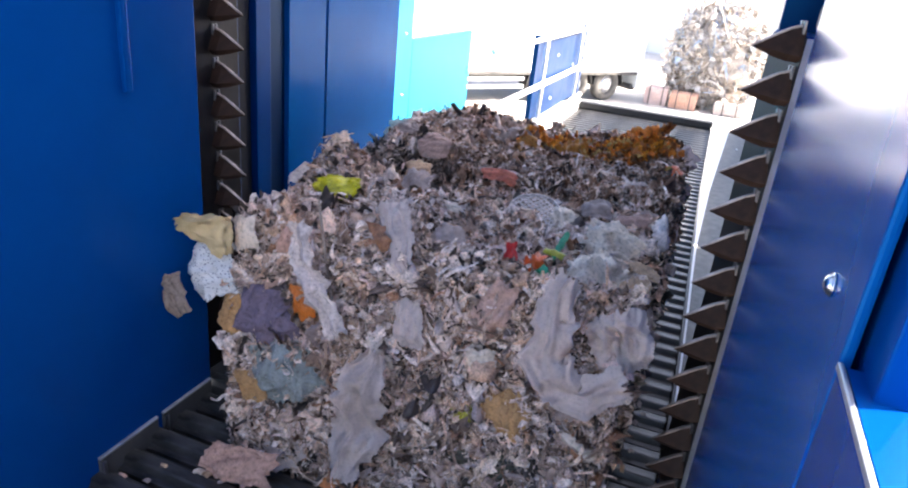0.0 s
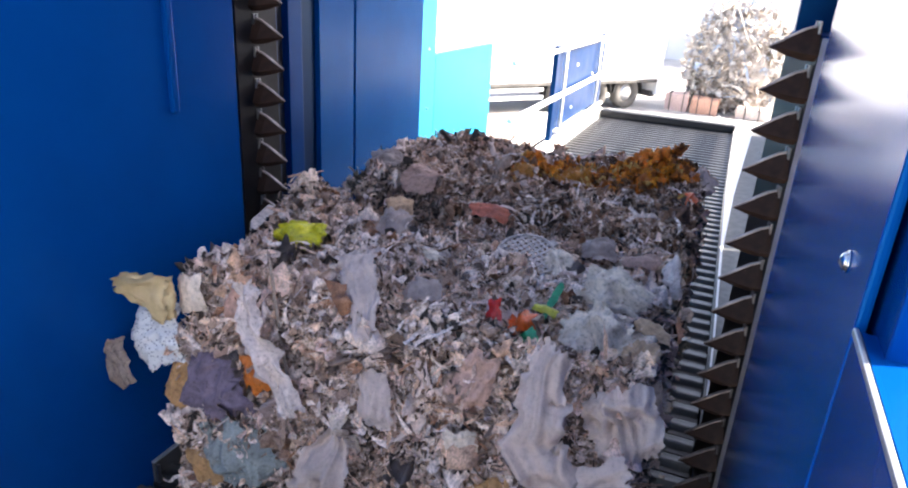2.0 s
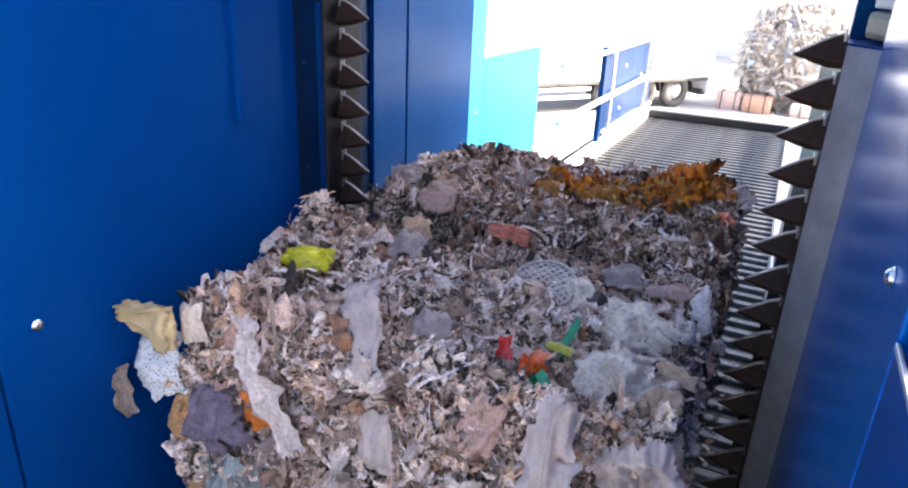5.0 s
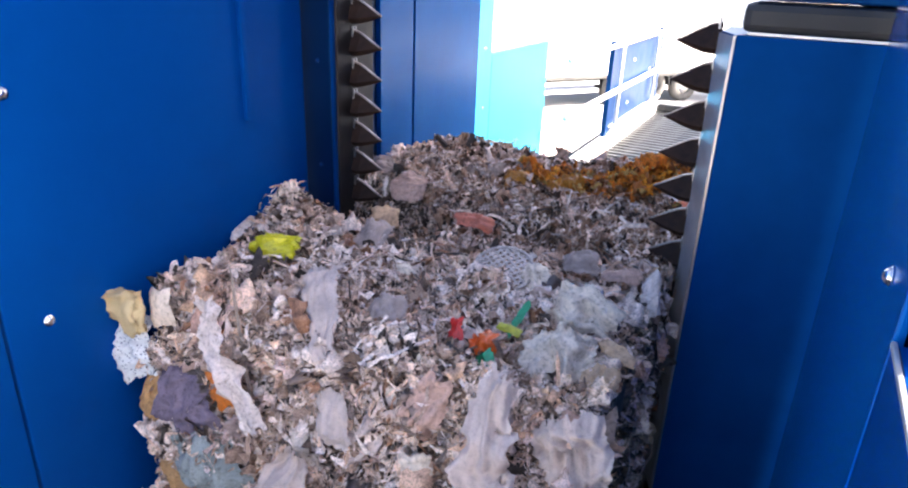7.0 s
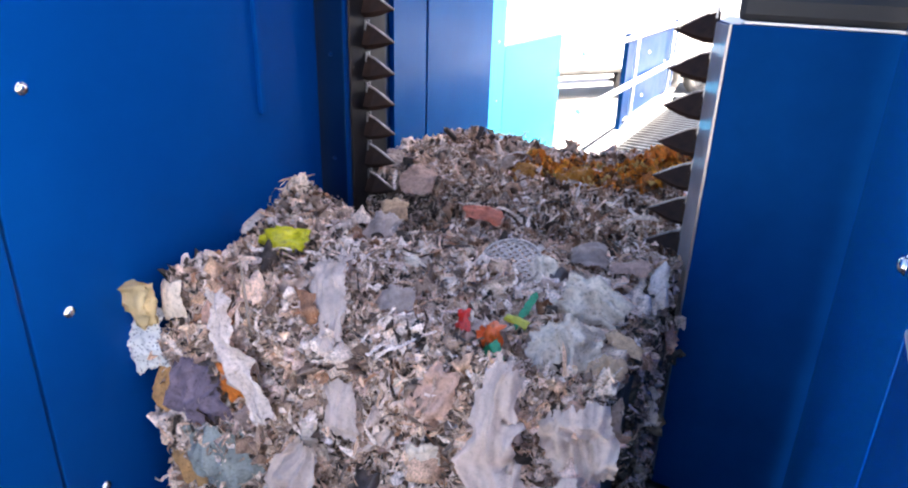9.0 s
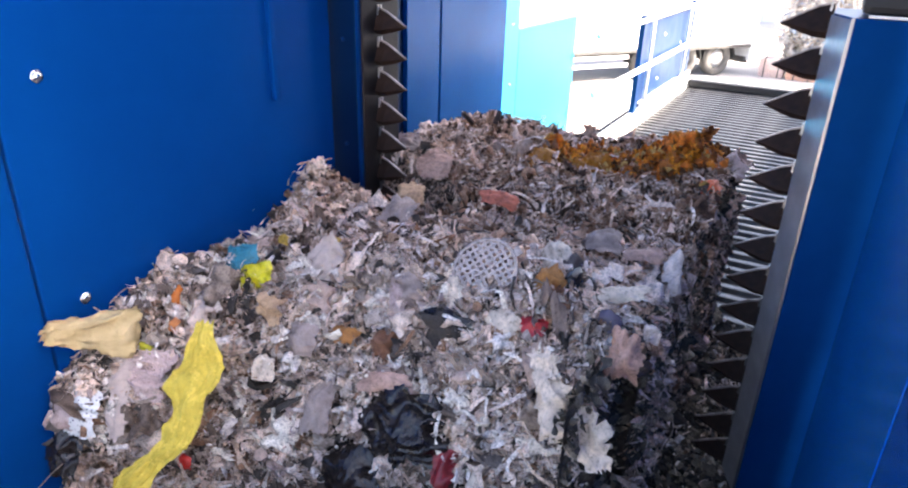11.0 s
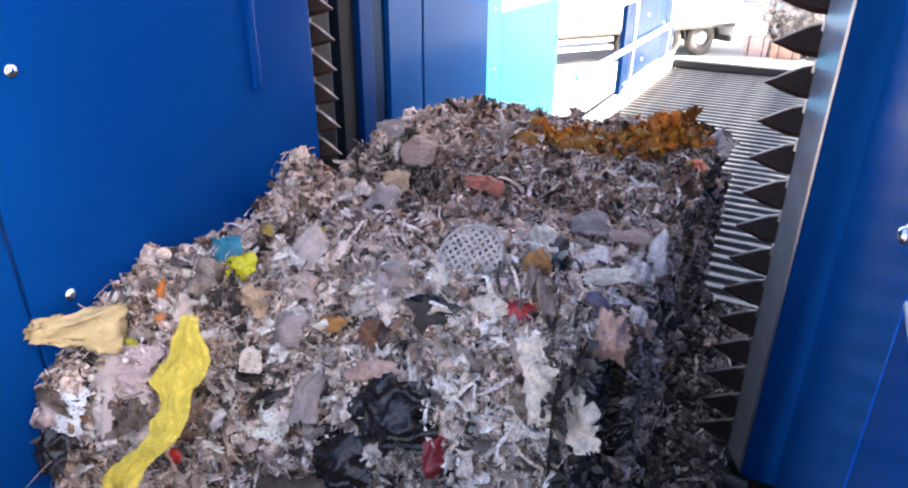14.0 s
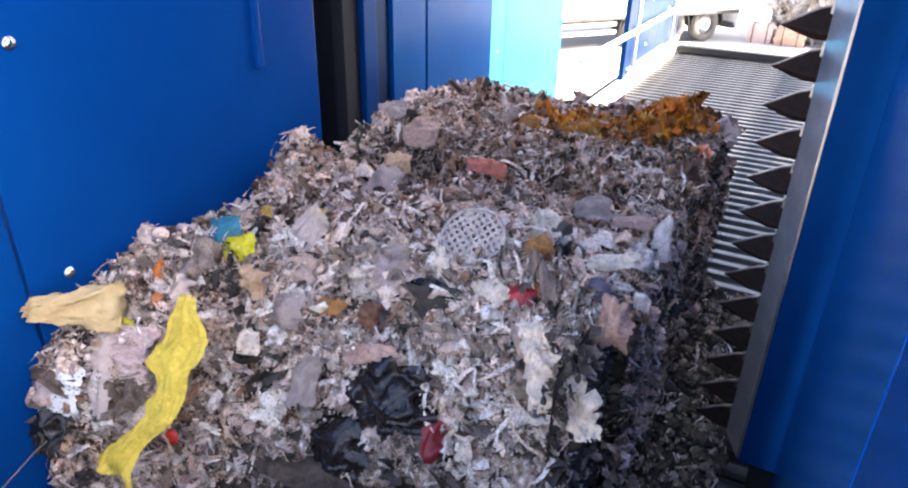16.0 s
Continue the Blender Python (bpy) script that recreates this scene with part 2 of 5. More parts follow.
part("sloping_cover", prism([(XR + 0.006, 1.193), (0.9, 1.16), (0.9, 1.1), (XR + 0.006, 1.13)], -0.6, 0.652, 'y'), BLUE, lp, "sunlit blue cover plate")

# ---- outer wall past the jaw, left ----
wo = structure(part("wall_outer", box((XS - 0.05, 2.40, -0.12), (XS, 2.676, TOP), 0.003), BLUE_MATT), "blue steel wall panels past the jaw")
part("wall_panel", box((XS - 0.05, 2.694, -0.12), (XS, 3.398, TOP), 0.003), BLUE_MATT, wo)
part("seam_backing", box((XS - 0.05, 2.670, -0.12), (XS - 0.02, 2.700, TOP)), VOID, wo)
# posts in the recess, its shade painted on as darker tones
part("frame_post", box((XS - 0.06, 2.285, -0.12), (XS - 0.02, 2.398, TOP), 0.004), DEEP_SHADE, wo)
part("frame_post", box((XS - 0.05, 2.192, -0.12), (XS - 0.004, 2.284, TOP), 0.004), BLUE_SHADED, wo)
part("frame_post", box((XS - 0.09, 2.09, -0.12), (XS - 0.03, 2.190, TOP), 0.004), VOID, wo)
co = structure(part("corner_post", box((-1.76, 3.402, -0.12), (-1.70, 3.765, TOP), 0.003), SKY_BLUE_LIT), "pale blue sunlit corner post with rivets")
for z in (0.45, 0.75, 1.1, 1.45, 1.8):
    part("rivet", bolt_bm(pose(-1.70, 3.66, z, 0, 90, 0), 0.008), CHROME, co)
structure(part("low_side_panel", box((-1.74, 3.768, -0.12), (-1.70, 4.79, 1.062), 0.004), SKY_BLUE_LIT), "low pale blue sunlit side panel of the conveyor")
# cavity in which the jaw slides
# sheets painted near-black, the cavity's shade in their colour
cv = structure(part("cavity_wall", box((-2.5, 1.60, -0.12), (-2.46, 2.2, TOP)), VOID), "near-black sheet for the shade in the jaw's cavity")
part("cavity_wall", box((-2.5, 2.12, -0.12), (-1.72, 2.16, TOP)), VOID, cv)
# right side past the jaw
# hidden wall, added to keep the sun off the left side
structure(part("sun_blocker_right", box((0.68, 1.70, -0.12), (0.72, 4.50, 4.0), 0.003), BLUE_SHADED), "added unseen wall past the jaw, blocks the sun")
structure(part("cavity_wall_right", box((0.9, 1.2, -0.12), (0.95, 2.0, TOP_R)), VOID), "near-black sheet for the shade in the jaw's cavity")
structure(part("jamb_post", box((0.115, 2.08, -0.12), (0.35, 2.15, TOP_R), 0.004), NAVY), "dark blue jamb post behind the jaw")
# hidden plate, added to close the gap where sun leaks through
structure(part("sun_blocker_upper", box((0.26, 1.66, 1.56), (0.30, 1.98, TOP_R), 0.003), BLUE_SHADED), "added unseen plate above the jaw, stops a sun leak")
# out of view, added to cut the skylight around the jaws
structure(part("sky_blocker", box((-2.5, 1.30, TOP_R), (0.95, 2.35, TOP_R + 0.1), 0.004), BLUE_SHADED), "added unseen slab over the jaws, blocks skylight")
# shade under the slats painted into the bed's colour
structure(part("floor_under", box((-1.9, -1.3, -0.35), (0.6, Y_CONV, -0.13)), VOID), "steel bed under the conveyor, its shade painted near-black")

# ---- slat conveyor (moves with the bale) ----
def slat_mesh():
    w0, w1 = CONV
    prof = [(-0.050, -0.10), (0.050, -0.10), (0.050, -0.028), (0.030, -0.024), (0.022, -0.003), (0.016, 0.0),
            (-0.016, 0.0), (-0.022, -0.003), (-0.030, -0.024), (-0.050, -0.028)]
    bm = prism(prof, w0, w1, 'x')
    me = bpy.data.meshes.new("slat")
    bm.to_mesh(me)
    bm.free()
    me.materials.append(STEEL)
    return me


conveyor = tagged(new("slat_conveyor"), "dark steel slat conveyor, worn and littered with scraps", "conveyor")
slat_me = slat_mesh()
N_SLAT = 84
for i in range(N_SLAT):
    s = new("slat", slat_me)
    s.parent = conveyor
    s.location = (0, -0.55 + i * 0.1145, 0.0)

# fixed edge of the conveyor
end_roller = tagged(new("end_roller"), "black tail roller at the conveyor's end", "roller")
part("drum", rod((CONV[0] + 0.03, Y_CONV + 0.10, -0.07), (CONV[1], Y_CONV + 0.10, -0.07), 0.10, 28), BLACK, end_roller, "", True)
part("axle", rod((CONV[0] - 0.04, Y_CONV + 0.10, -0.07), (CONV[1] + 0.06, Y_CONV + 0.10, -0.07), 0.03, 12), GREY_STEEL, end_roller)
part("end_cover", box((CONV[0], Y_CONV - 0.06, 0.004), (CONV[1] - 0.055, Y_CONV + 0.06, 0.085), 0.012), BLACK, end_roller, "black cover strip across the belt's end")
rail = tagged(new("guide_rail"), "pale galvanised guide rail beside the slats", "rail")
RAIL_LINE = [(1.9, 0.118, 0.002), (3.0, 0.106, 0.004), (4.2, 0.080, 0.010), (5.6, 0.056, 0.060), (Y_CONV + 0.1, 0.040, 0.190)]    # y, inner edge, width of the sunlit patch


def along(rows, z0, z1):
    """A strip along y between two edges of x, rows of (y, x left, x right), standing from z0 to z1."""
    bm = bmesh.new()
    rings = [[bm.verts.new(p) for p in ((a, y, z0), (b, y, z0), (b, y, z1), (a, y, z1))] for y, a, b in rows]
    for p, q in zip(rings, rings[1:]):
        for k in range(4):
            bm.faces.new((p[k], p[(k + 1) % 4], q[(k + 1) % 4], q[k]))
    bm.faces.new(rings[0][::-1])
    bm.faces.new(rings[-1])
    bmesh.ops.recalc_face_normals(bm, faces=bm.faces)
    return bm


part("bar", along([(y, x - 0.006, x + 0.006) for y, x, w in RAIL_LINE], 0.003, 0.034), APRON, rail)
# sun falling on the apron, made as a white wedge
part("sunlit_strip", along([(y, x + 0.007, x + 0.012 + w) for y, x, w in RAIL_LINE], 0.003, 0.028), WHITE, rail, "tapered sunlit patch of the apron, painted white")
part("apron", along([(y, x + 0.013 + w, 0.42) for y, x, w in RAIL_LINE], 0.003, 0.014), APRON, rail, "smooth galvanised apron plate")
part("end_post", box((0.02, Y_CONV + 0.03, -0.30), (0.085, Y_CONV + 0.12, 0.09), 0.006), WHITE, rail)
for y in (3.2, 4.6, 6.0, 7.4):
    part("rail_bolt", bolt_bm(pose(0.32, y, 0.014), 0.012), CHROME, rail)
skirt = tagged(new("side_skirt"), "white sunlit side plate along the conveyor", "skirt")
part("plate", box((-1.60, 3.77, -0.12), (-1.512, Y_CONV + 0.05, 0.10), 0.006), WHITE, skirt)

# ---- railing and its dark panel ----
railing = tagged(new("railing"), "white tubular handrail beside the conveyor", "railing")
part("top_rail", rod((-1.53, 4.80, 0.935), (-1.53, 8.42, 0.935), 0.021, 12), WHITE, railing, "", True)
part("mid_rail", rod((-1.53, 4.80, 0.515), (-1.53, 8.42, 0.515), 0.026, 12), WHITE, railing, "", True)
part("low_rail", rod((-1.53, 6.3, 0.16), (-1.53, 8.42, 0.16), 0.021, 12), WHITE, railing, "", True)
for y in (8.05, 6.42):
    part("upright", rod((-1.535, y, 0.08), (-1.535, y, 0.935), 0.017, 10), WHITE, railing, "", True)
board = tagged(new("guard_panel"), "dark blue steel guard panel between two posts", "panel")
part("sheet", box((-1.60, 6.29, 0.17), (-1.575, 8.30, 0.90), 0.004), NAVY, board)
for y in (6.22, 8.36):
    part("post", box((-1.60, y - 0.05, 0.02), (-1.555, y + 0.05, 0.965), 0.006), NAVY, board)
for y, z in ((7.0, 0.3), (7.1, 0.72), (7.9, 0.55)):
    part("bolt", bolt_bm(pose(-1.575, y, z, 0, 90, 0), 0.014), WHITE, board)
side_guard = tagged(new("side_guard"), "low steel guard with a board above, beside the conveyor", "guard")
part("low_plate", box((0.47, 4.45, -0.3), (0.49, Y_CONV, 0.38), 0.004), GALV, side_guard)
part("board", box((0.47, 4.45, 0.52), (0.49, Y_CONV, 0.67), 0.004), GALV, side_guard)
for y in (4.5, 6.4, 8.3):
    part("post", box((0.495, y - 0.03, -0.3), (0.545, y + 0.03, 0.69), 0.004), NAVY, side_guard)
# supports of the conveyor
for y in (4.5, 6.5, 8.2):
    for x in (-1.65, 0.2):
        leg = tagged(new("support_leg"), "blue steel leg under the conveyor", "leg", "conveyor legs")
        leg.location = (x, y, GROUND)
        part("column", box((-0.06, -0.06, 0), (0.06, 0.06, -GROUND - 0.36), 0.006), NAVY, leg)
        part("foot_plate", box((-0.12, -0.12, 0), (0.12, 0.12, 0.02), 0.004), NAVY, leg)


# ---- the toothed jaws ----
def tooth_bm():
    """A forged spear-head tooth: steep flanks, keel below, top edge falling to a point along +x."""
    bm = bmesh.new()
    secs = [(-0.004, 0.036, -0.046, 0.030, -0.030), (0.030, 0.026, -0.044, 0.031, -0.028), (0.062, 0.009, -0.036, 0.020, -0.022), (0.090, -0.008, -0.026, 0.009, -0.018)]
    rings = []
    for x, top, bot, half, zs in secs:
        rings.append([bm.verts.new(p) for p in ((x, 0.005, top), (x, half, zs), (x, half * 0.4, bot), (x, -half * 0.4, bot), (x, -half, zs), (x, -0.005, top))])
    for a, b in zip(rings, rings[1:]):
        for k in range(6):
            bm.faces.new((a[k], a[(k + 1) % 6], b[(k + 1) % 6], b[k]))
    tip = bm.verts.new((0.112, 0, -0.019))
    for k in range(6):
        bm.faces.new((rings[-1][k], rings[-1][(k + 1) % 6], tip))
    bm.faces.new(rings[0][::-1])
    bmesh.ops.recalc_face_normals(bm, faces=bm.faces)
    return bm


def tooth_edge_mesh():
    """The worn bright strip on a tooth's top edge, light from above put into its colour."""
    me = bpy.data.meshes.new("worn_lit_edge")
    bm = bmesh.new()
    rings = [[bm.verts.new(p) for p in ((x, -h, z), (x, h, z), (x, h, z + 0.004), (x, -h, z + 0.004))] for x, z, h in ((0.0, 0.036, 0.0055), (0.030, 0.0265, 0.0055), (0.062, 0.0095, 0.0052), (0.090, -0.0075, 0.004), (0.110, -0.018, 0.0015))]
    for p, q in zip(rings, rings[1:]):
        for k in range(4):
            bm.faces.new((p[k], p[(k + 1) % 4], q[(k + 1) % 4], q[k]))
    bm.faces.new(rings[0][::-1])
    bm.faces.new(rings[-1])
    bmesh.ops.recalc_face_normals(bm, faces=bm.faces)
    bm.to_mesh(me)
    bm.free()
    me.materials.append(EDGE)
    return me


# paler than the tooth: wear, and the lit top face painted in
EDGE = surface("worn_lit_tooth_edge", (0.14, 0.11, 0.10), (0.34, 0.29, 0.27), 0.45, 0.4, 25.0, 0.2, 120.0)
edge_me = tooth_edge_mesh()
tooth_me = bpy.data.meshes.new("tooth")
_b = tooth_bm()
_b.to_mesh(tooth_me)
_b.free()
tooth_me.materials.append(TOOTH)
clip_me = bpy.data.meshes.new("clip")
_b = bmesh.new()
add_box(_b, (0, -0.012, 0), (0.006, -0.004, 0.036), 0.001)
add_box(_b, (0, 0.004, 0), (0.006, 0.012, 0.036), 0.001)
_b.to_mesh(clip_me)
_b.free()
clip_me.materials.append(BRIGHT)


def add_teeth(jaw, x, y, facing, zs, turn=0.0):
    for z in zs:
        t = new("tooth", tooth_me)
        t.parent = jaw
        t.matrix_basis = pose(x, y, z, 0, 0, (0 if facing > 0 else 180) + turn)
        e = new("worn_lit_edge", edge_me)
        e.parent = t
        c = new("clip", clip_me)
        c.parent = jaw
        c.matrix_basis = pose(x, y, z + 0.012, 0, 0, (0 if facing > 0 else 180) + turn)


Z_TEETH = [1.409 - 0.1025 * i for i in range(14)] 
Z_HIGH = [1.409 + 0.1025 * i for i in (1, 2, 3, 4, 5)]
# left jaw: its own space has x = 0 at the toothed face
jaw_left = tagged(new("left_jaw"), "blue toothed clamping jaw with a row of rusty spear teeth", "jaw")
part("body", box((-0.55, 1.700, 0.02), (-0.008, 1.945, 1.44), 0.006), BLUE_SHADED, jaw_left)
part("upper_body", box((-0.55, 1.705, 1.445), (-0.010, 1.94, 2.6), 0.006), BLUE_SHADED, jaw_left)
part("face_plate", box((-0.008, 1.72, 0.03), (0.0, 1.93, 2.55), 0.002), NOSE, jaw_left, "backing strip behind the teeth, shade painted dark")
# front plate painted dark for the shade on its near side
part("front_plate", box((-0.50, 1.694, 0.03), (-0.012, 1.6995, 2.5), 0.002), DEEP_SHADE, jaw_left)
for z in (0.55, 0.9, 1.25, 1.6):
    part("screw", bolt_bm(pose(-0.06, 1.694, z, 90, 0, 0), 0.006), NAVY, jaw_left)
add_teeth(jaw_left, 0.0, 1.814, 1, Z_TEETH + Z_HIGH)

# right jaw: its own space has its origin at the front edge of the nose
jaw_right = tagged(new("right_jaw"), "blue clamping jaw with dark nose plate and rusty spear teeth", "jaw")
# jaw body in the darkened blue, weak light on its front painted in
part("body", prism([(0.004, 0.0), (0.44, 0.0), (0.44, 0.285), (-0.041, 0.285), (-0.041, 0.106)], 0.02, 1.425), BLUE_SHADED, jaw_right)
# rear part of the nose face, dark reflection put into its colour
part("nose_strip", box((-0.047, 0.110, 0.03), (-0.0412, 0.282, 1.42), 0.002), NOSE, jaw_right, "steel nose plate, its dark reflection painted in")
# front part of the nose face, bright reflection put into its colour
part("edge_strip", prism([(-0.002, 0.002), (0.0035, 0.0005), (-0.0415, 0.1045), (-0.047, 0.106)], 0.03, 1.42), NOSE_EDGE, jaw_right, "worn steel edge strip, bright reflection painted pale")
part("edge_bead", box((-0.002, -0.004, 0.03), (0.006, 0.0, 1.425), 0.0015), BRIGHT, jaw_right)
part("top_rail", box((0.012, 0.01, 1.432), (0.44, 0.21, 1.50), 0.018), BLACK, jaw_right, "black rubber-coated top beam")
part("top_lip", box((0.03, -0.002, 1.427), (0.44, 0.0, 1.434), 0.001), GALV, jaw_right)
part("upper_body", box((0.03, 0.05, 1.505), (0.44, 0.235, 2.5), 0.006), NAVY, jaw_right)
add_teeth(jaw_right, -0.047, 0.135, -1, Z_TEETH)

# ---- yard: parked trailer, bales of wire, hall ----
TR = Matrix.Translation((-2.40, 23.0, GROUND)) @ Matrix.Rotation(math.atan2(4.9, 3.66), 4, 'Z')
# its own space: x runs back along the trailer (0 at the tail end), y = 0 the side that faces the machine
trailer = tagged(new("lorry_trailer"), "long white box trailer parked in the yard", "trailer")
trailer.matrix_basis = TR
part("box_body", box((-12.5, 0.0, 0.86), (0, 2.5, 4.1), 0.03), TRAILER, trailer)
part("side_rail", box((-12.5, -0.012, 0.80), (0, 0.06, 0.90), 0.01), GREY_STEEL, trailer)
part("chassis", box((-12.3, 0.75, 0.55), (-0.1, 1.75, 0.85), 0.02), GREY_STEEL, trailer)
part("tail_frame", box((-0.10, -0.02, 0.40), (0.05, 2.52, 4.12), 0.02), WHITE, trailer)
part("bumper", box((-0.2, 0.1, 0.32), (0.0, 2.4, 0.5), 0.02), GREY_STEEL, trailer)
part("side_guard", box((-9.5, 0.02, 0.42), (-4.6, 0.06, 0.52), 0.01), WHITE, trailer)
part("side_guard", box((-9.5, 0.02, 0.64), (-4.6, 0.06, 0.74), 0.01), WHITE, trailer)


def wheel_on(parent, x, y, z, r=0.5):
    bm = bmesh.new()
    prof = [(r * 0.56, -0.13), (r * 0.93, -0.14), (r, -0.10), (r, 0.10), (r * 0.93, 0.14), (r * 0.56, 0.13)]
    seg = 36
    rings = [[bm.verts.new((rr * math.cos(2 * math.pi * k / seg), yy, rr * math.sin(2 * math.pi * k / seg))) for k in range(seg)] for rr, yy in prof]
    for a, b in zip(rings, rings[1:] + rings[:1]):
        for k in range(seg):
            bm.faces.new((a[k], a[(k + 1) % seg], b[(k + 1) % seg], b[k]))
    w = part("wheel", bm, TYRE, parent, "", True)
    w.location = (x, y, z)
    bm = bmesh.new()
    bmesh.ops.create_cone(bm, cap_ends=True, segments=28, radius1=r * 0.57, radius2=r * 0.34, depth=0.10, matrix=pose(0, -0.08, 0, 90, 0, 0))
    bmesh.ops.create_cone(bm, cap_ends=True, segments=16, radius1=r * 0.2, radius2=r * 0.16, depth=0.12, matrix=pose(0, -0.12, 0, 90, 0, 0))
    part("rim", bm, GALV, w)


for x in (-1.25, -2.55, -3.85):
    wheel_on(trailer, x, 0.22, 0.5)
    part("mudguard", prism([(0.62 * math.cos(a), 0.62 * math.sin(a)) for a in [math.pi * k / 12 for k in range(13)]] +
                           [(0.58 * math.cos(a), 0.58 * math.sin(a)) for a in [math.pi * k / 12 for k in range(12, -1, -1)]], 0.05, 0.4, 'y'), BLACK, trailer).location = (x, 0, 0.5)

hall = tagged(new("industrial_hall"), "pale clad industrial hall across the yard", "building")
part("wall", box((-6, 40.0, GROUND), (30, 40.5, 5.2)), FACADE, hall)
for i in range(36):
    part("cladding_rib", box((-6 + i, 39.94, GROUND), (-5.94 + i, 40.0, 5.2)), FACADE, hall)
part("roof", box((-6.3, 39.6, 5.2), (30.3, 52, 5.5)), FACADE, hall)


# ---- scraps: many thin crumpled pieces laid over a surface ----
rng = np.random.default_rng(7)


def basis(n):
    n = n / np.linalg.norm(n, axis=1, keepdims=True)
    a = rng.normal(size=n.shape)
    u = np.cross(n, a)
    u /= np.linalg.norm(u, axis=1, keepdims=True)
    return u, np.cross(n, u), n


def sheets(points, normals, size, rows=4, cols=4, aspect=1.0, tilt=0.5, curl=0.5, rough=0.22, lift=0.0):
    """Vertices and quads of one crumpled patch a point. size: array of widths in metres."""
    k = len(points)
    nn = normals + rng.normal(size=normals.shape) * tilt
    u, v, n = basis(nn)
    gx, gy = np.meshgrid(np.linspace(-0.5, 0.5, cols), np.linspace(-0.5, 0.5, rows))
    gx, gy = gx.ravel(), gy.ravel()
    if cols > 2:
        rd = 0.75
        gx, gy = gx * (1 - rd + rd * np.sqrt(1 - 2 * gy ** 2 * 0.98)), gy * (1 - rd + rd * np.sqrt(1 - 2 * gx ** 2 * 0.98))
    m = gx.size
    asp = aspect * rng.uniform(0.7, 1.4, k)
    W, L = size[:, None], (size * asp)[:, None]
    c1, c2, c3, c4, c5, ph = rng.normal(size=(6, k, 1))
    c2 = np.where(cols == 2, -np.abs(c2), c2)
    wave = np.sin(gy[None] * (5 + 2 * c5) + ph * 3)
    X = (gx[None] + rng.normal(size=(k, m)) * 0.09) * W + (0.25 * c4 * gy[None] ** 2 + 0.07 * c1 * wave) * L * (cols == 2)
    Y = (gy[None] + rng.normal(size=(k, m)) * 0.05) * L
    Z = curl * (c1 * gx[None] ** 2 * 2 * W + c2 * gy[None] ** 2 * 1.6 * L + c3 * gx[None] * gy[None] * 2 * W + 0.16 * c5 * wave * L) + rng.normal(size=(k, m)) * rough * 0.5 * W
    Z = Z + lift * W
    P = points[:, None, :] + X[..., None] * u[:, None] + Y[..., None] * v[:, None] + Z[..., None] * n[:, None]
    q = np.array([(r * cols + c, r * cols + c + 1, (r + 1) * cols + c + 1, (r + 1) * cols + c) for r in range(rows - 1) for c in range(cols - 1)])
    Fc = q[None] + (np.arange(k) * m)[:, None, None]
    return P.reshape(-1, 3), Fc.reshape(-1, 4)


def quads_mesh(name, V, Q, mat, smooth=True):
    me = bpy.data.meshes.new(name)
    me.vertices.add(len(V))
    me.vertices.foreach_set("co", np.asarray(V, np.float32).ravel())
    me.loops.add(Q.size)
    me.loops.foreach_set("vertex_index", Q.astype(np.int32).ravel())
    me.polygons.add(len(Q))
    me.polygons.foreach_set("loop_start", np.arange(0, Q.size, 4, dtype=np.int32))
    me.polygons.foreach_set("use_smooth", np.full(len(Q), smooth))
    me.materials.append(mat)
    me.update()
    me.validate()
    return me


MIX_STOPS = [(0.0, (0.60, 0.56, 0.52)), (0.11, (0.26, 0.235, 0.21)), (0.21, (0.76, 0.73, 0.70)), (0.32, (0.12, 0.105, 0.095)),
             (0.42, (0.84, 0.82, 0.80)), (0.52, (0.46, 0.40, 0.34)), (0.60, (0.04, 0.038, 0.036)), (0.68, (0.66, 0.61, 0.58)),
             (0.76, (0.90, 0.89, 0.88)), (0.83, (0.36, 0.35, 0.345)), (0.89, (0.24, 0.16, 0.11)), (0.93, (0.09, 0.085, 0.085)), (0.96, (0.52, 0.51, 0.53))]
MIX = waste("shredded_waste", warmed([(p, tuple(min(v * 1.2, 0.92) for v in c)) for p, c in MIX_STOPS], 1.30, 0.94, 0.75, (0.80, 0.69)))
MIX_HEAP = waste("pale_shredded_waste", warmed([(p, tuple(min(v * 1.15, 0.92) for v in c)) for p, c in MIX_STOPS], 1.20, 0.99, 0.85, (0.88, 0.79)))
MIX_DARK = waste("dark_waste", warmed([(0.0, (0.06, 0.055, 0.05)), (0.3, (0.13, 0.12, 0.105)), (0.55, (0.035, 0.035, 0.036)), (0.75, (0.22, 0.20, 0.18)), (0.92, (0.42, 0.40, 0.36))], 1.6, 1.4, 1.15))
MIX_BROWN = waste("brown_waste", warmed([(0.0, (0.22, 0.155, 0.105)), (0.25, (0.36, 0.28, 0.21)), (0.45, (0.09, 0.065, 0.048)), (0.6, (0.52, 0.45, 0.39)), (0.76, (0.26, 0.19, 0.145)), (0.86, (0.70, 0.65, 0.60)), (0.95, (0.05, 0.04, 0.035))], 1.25, 0.92, 0.76))
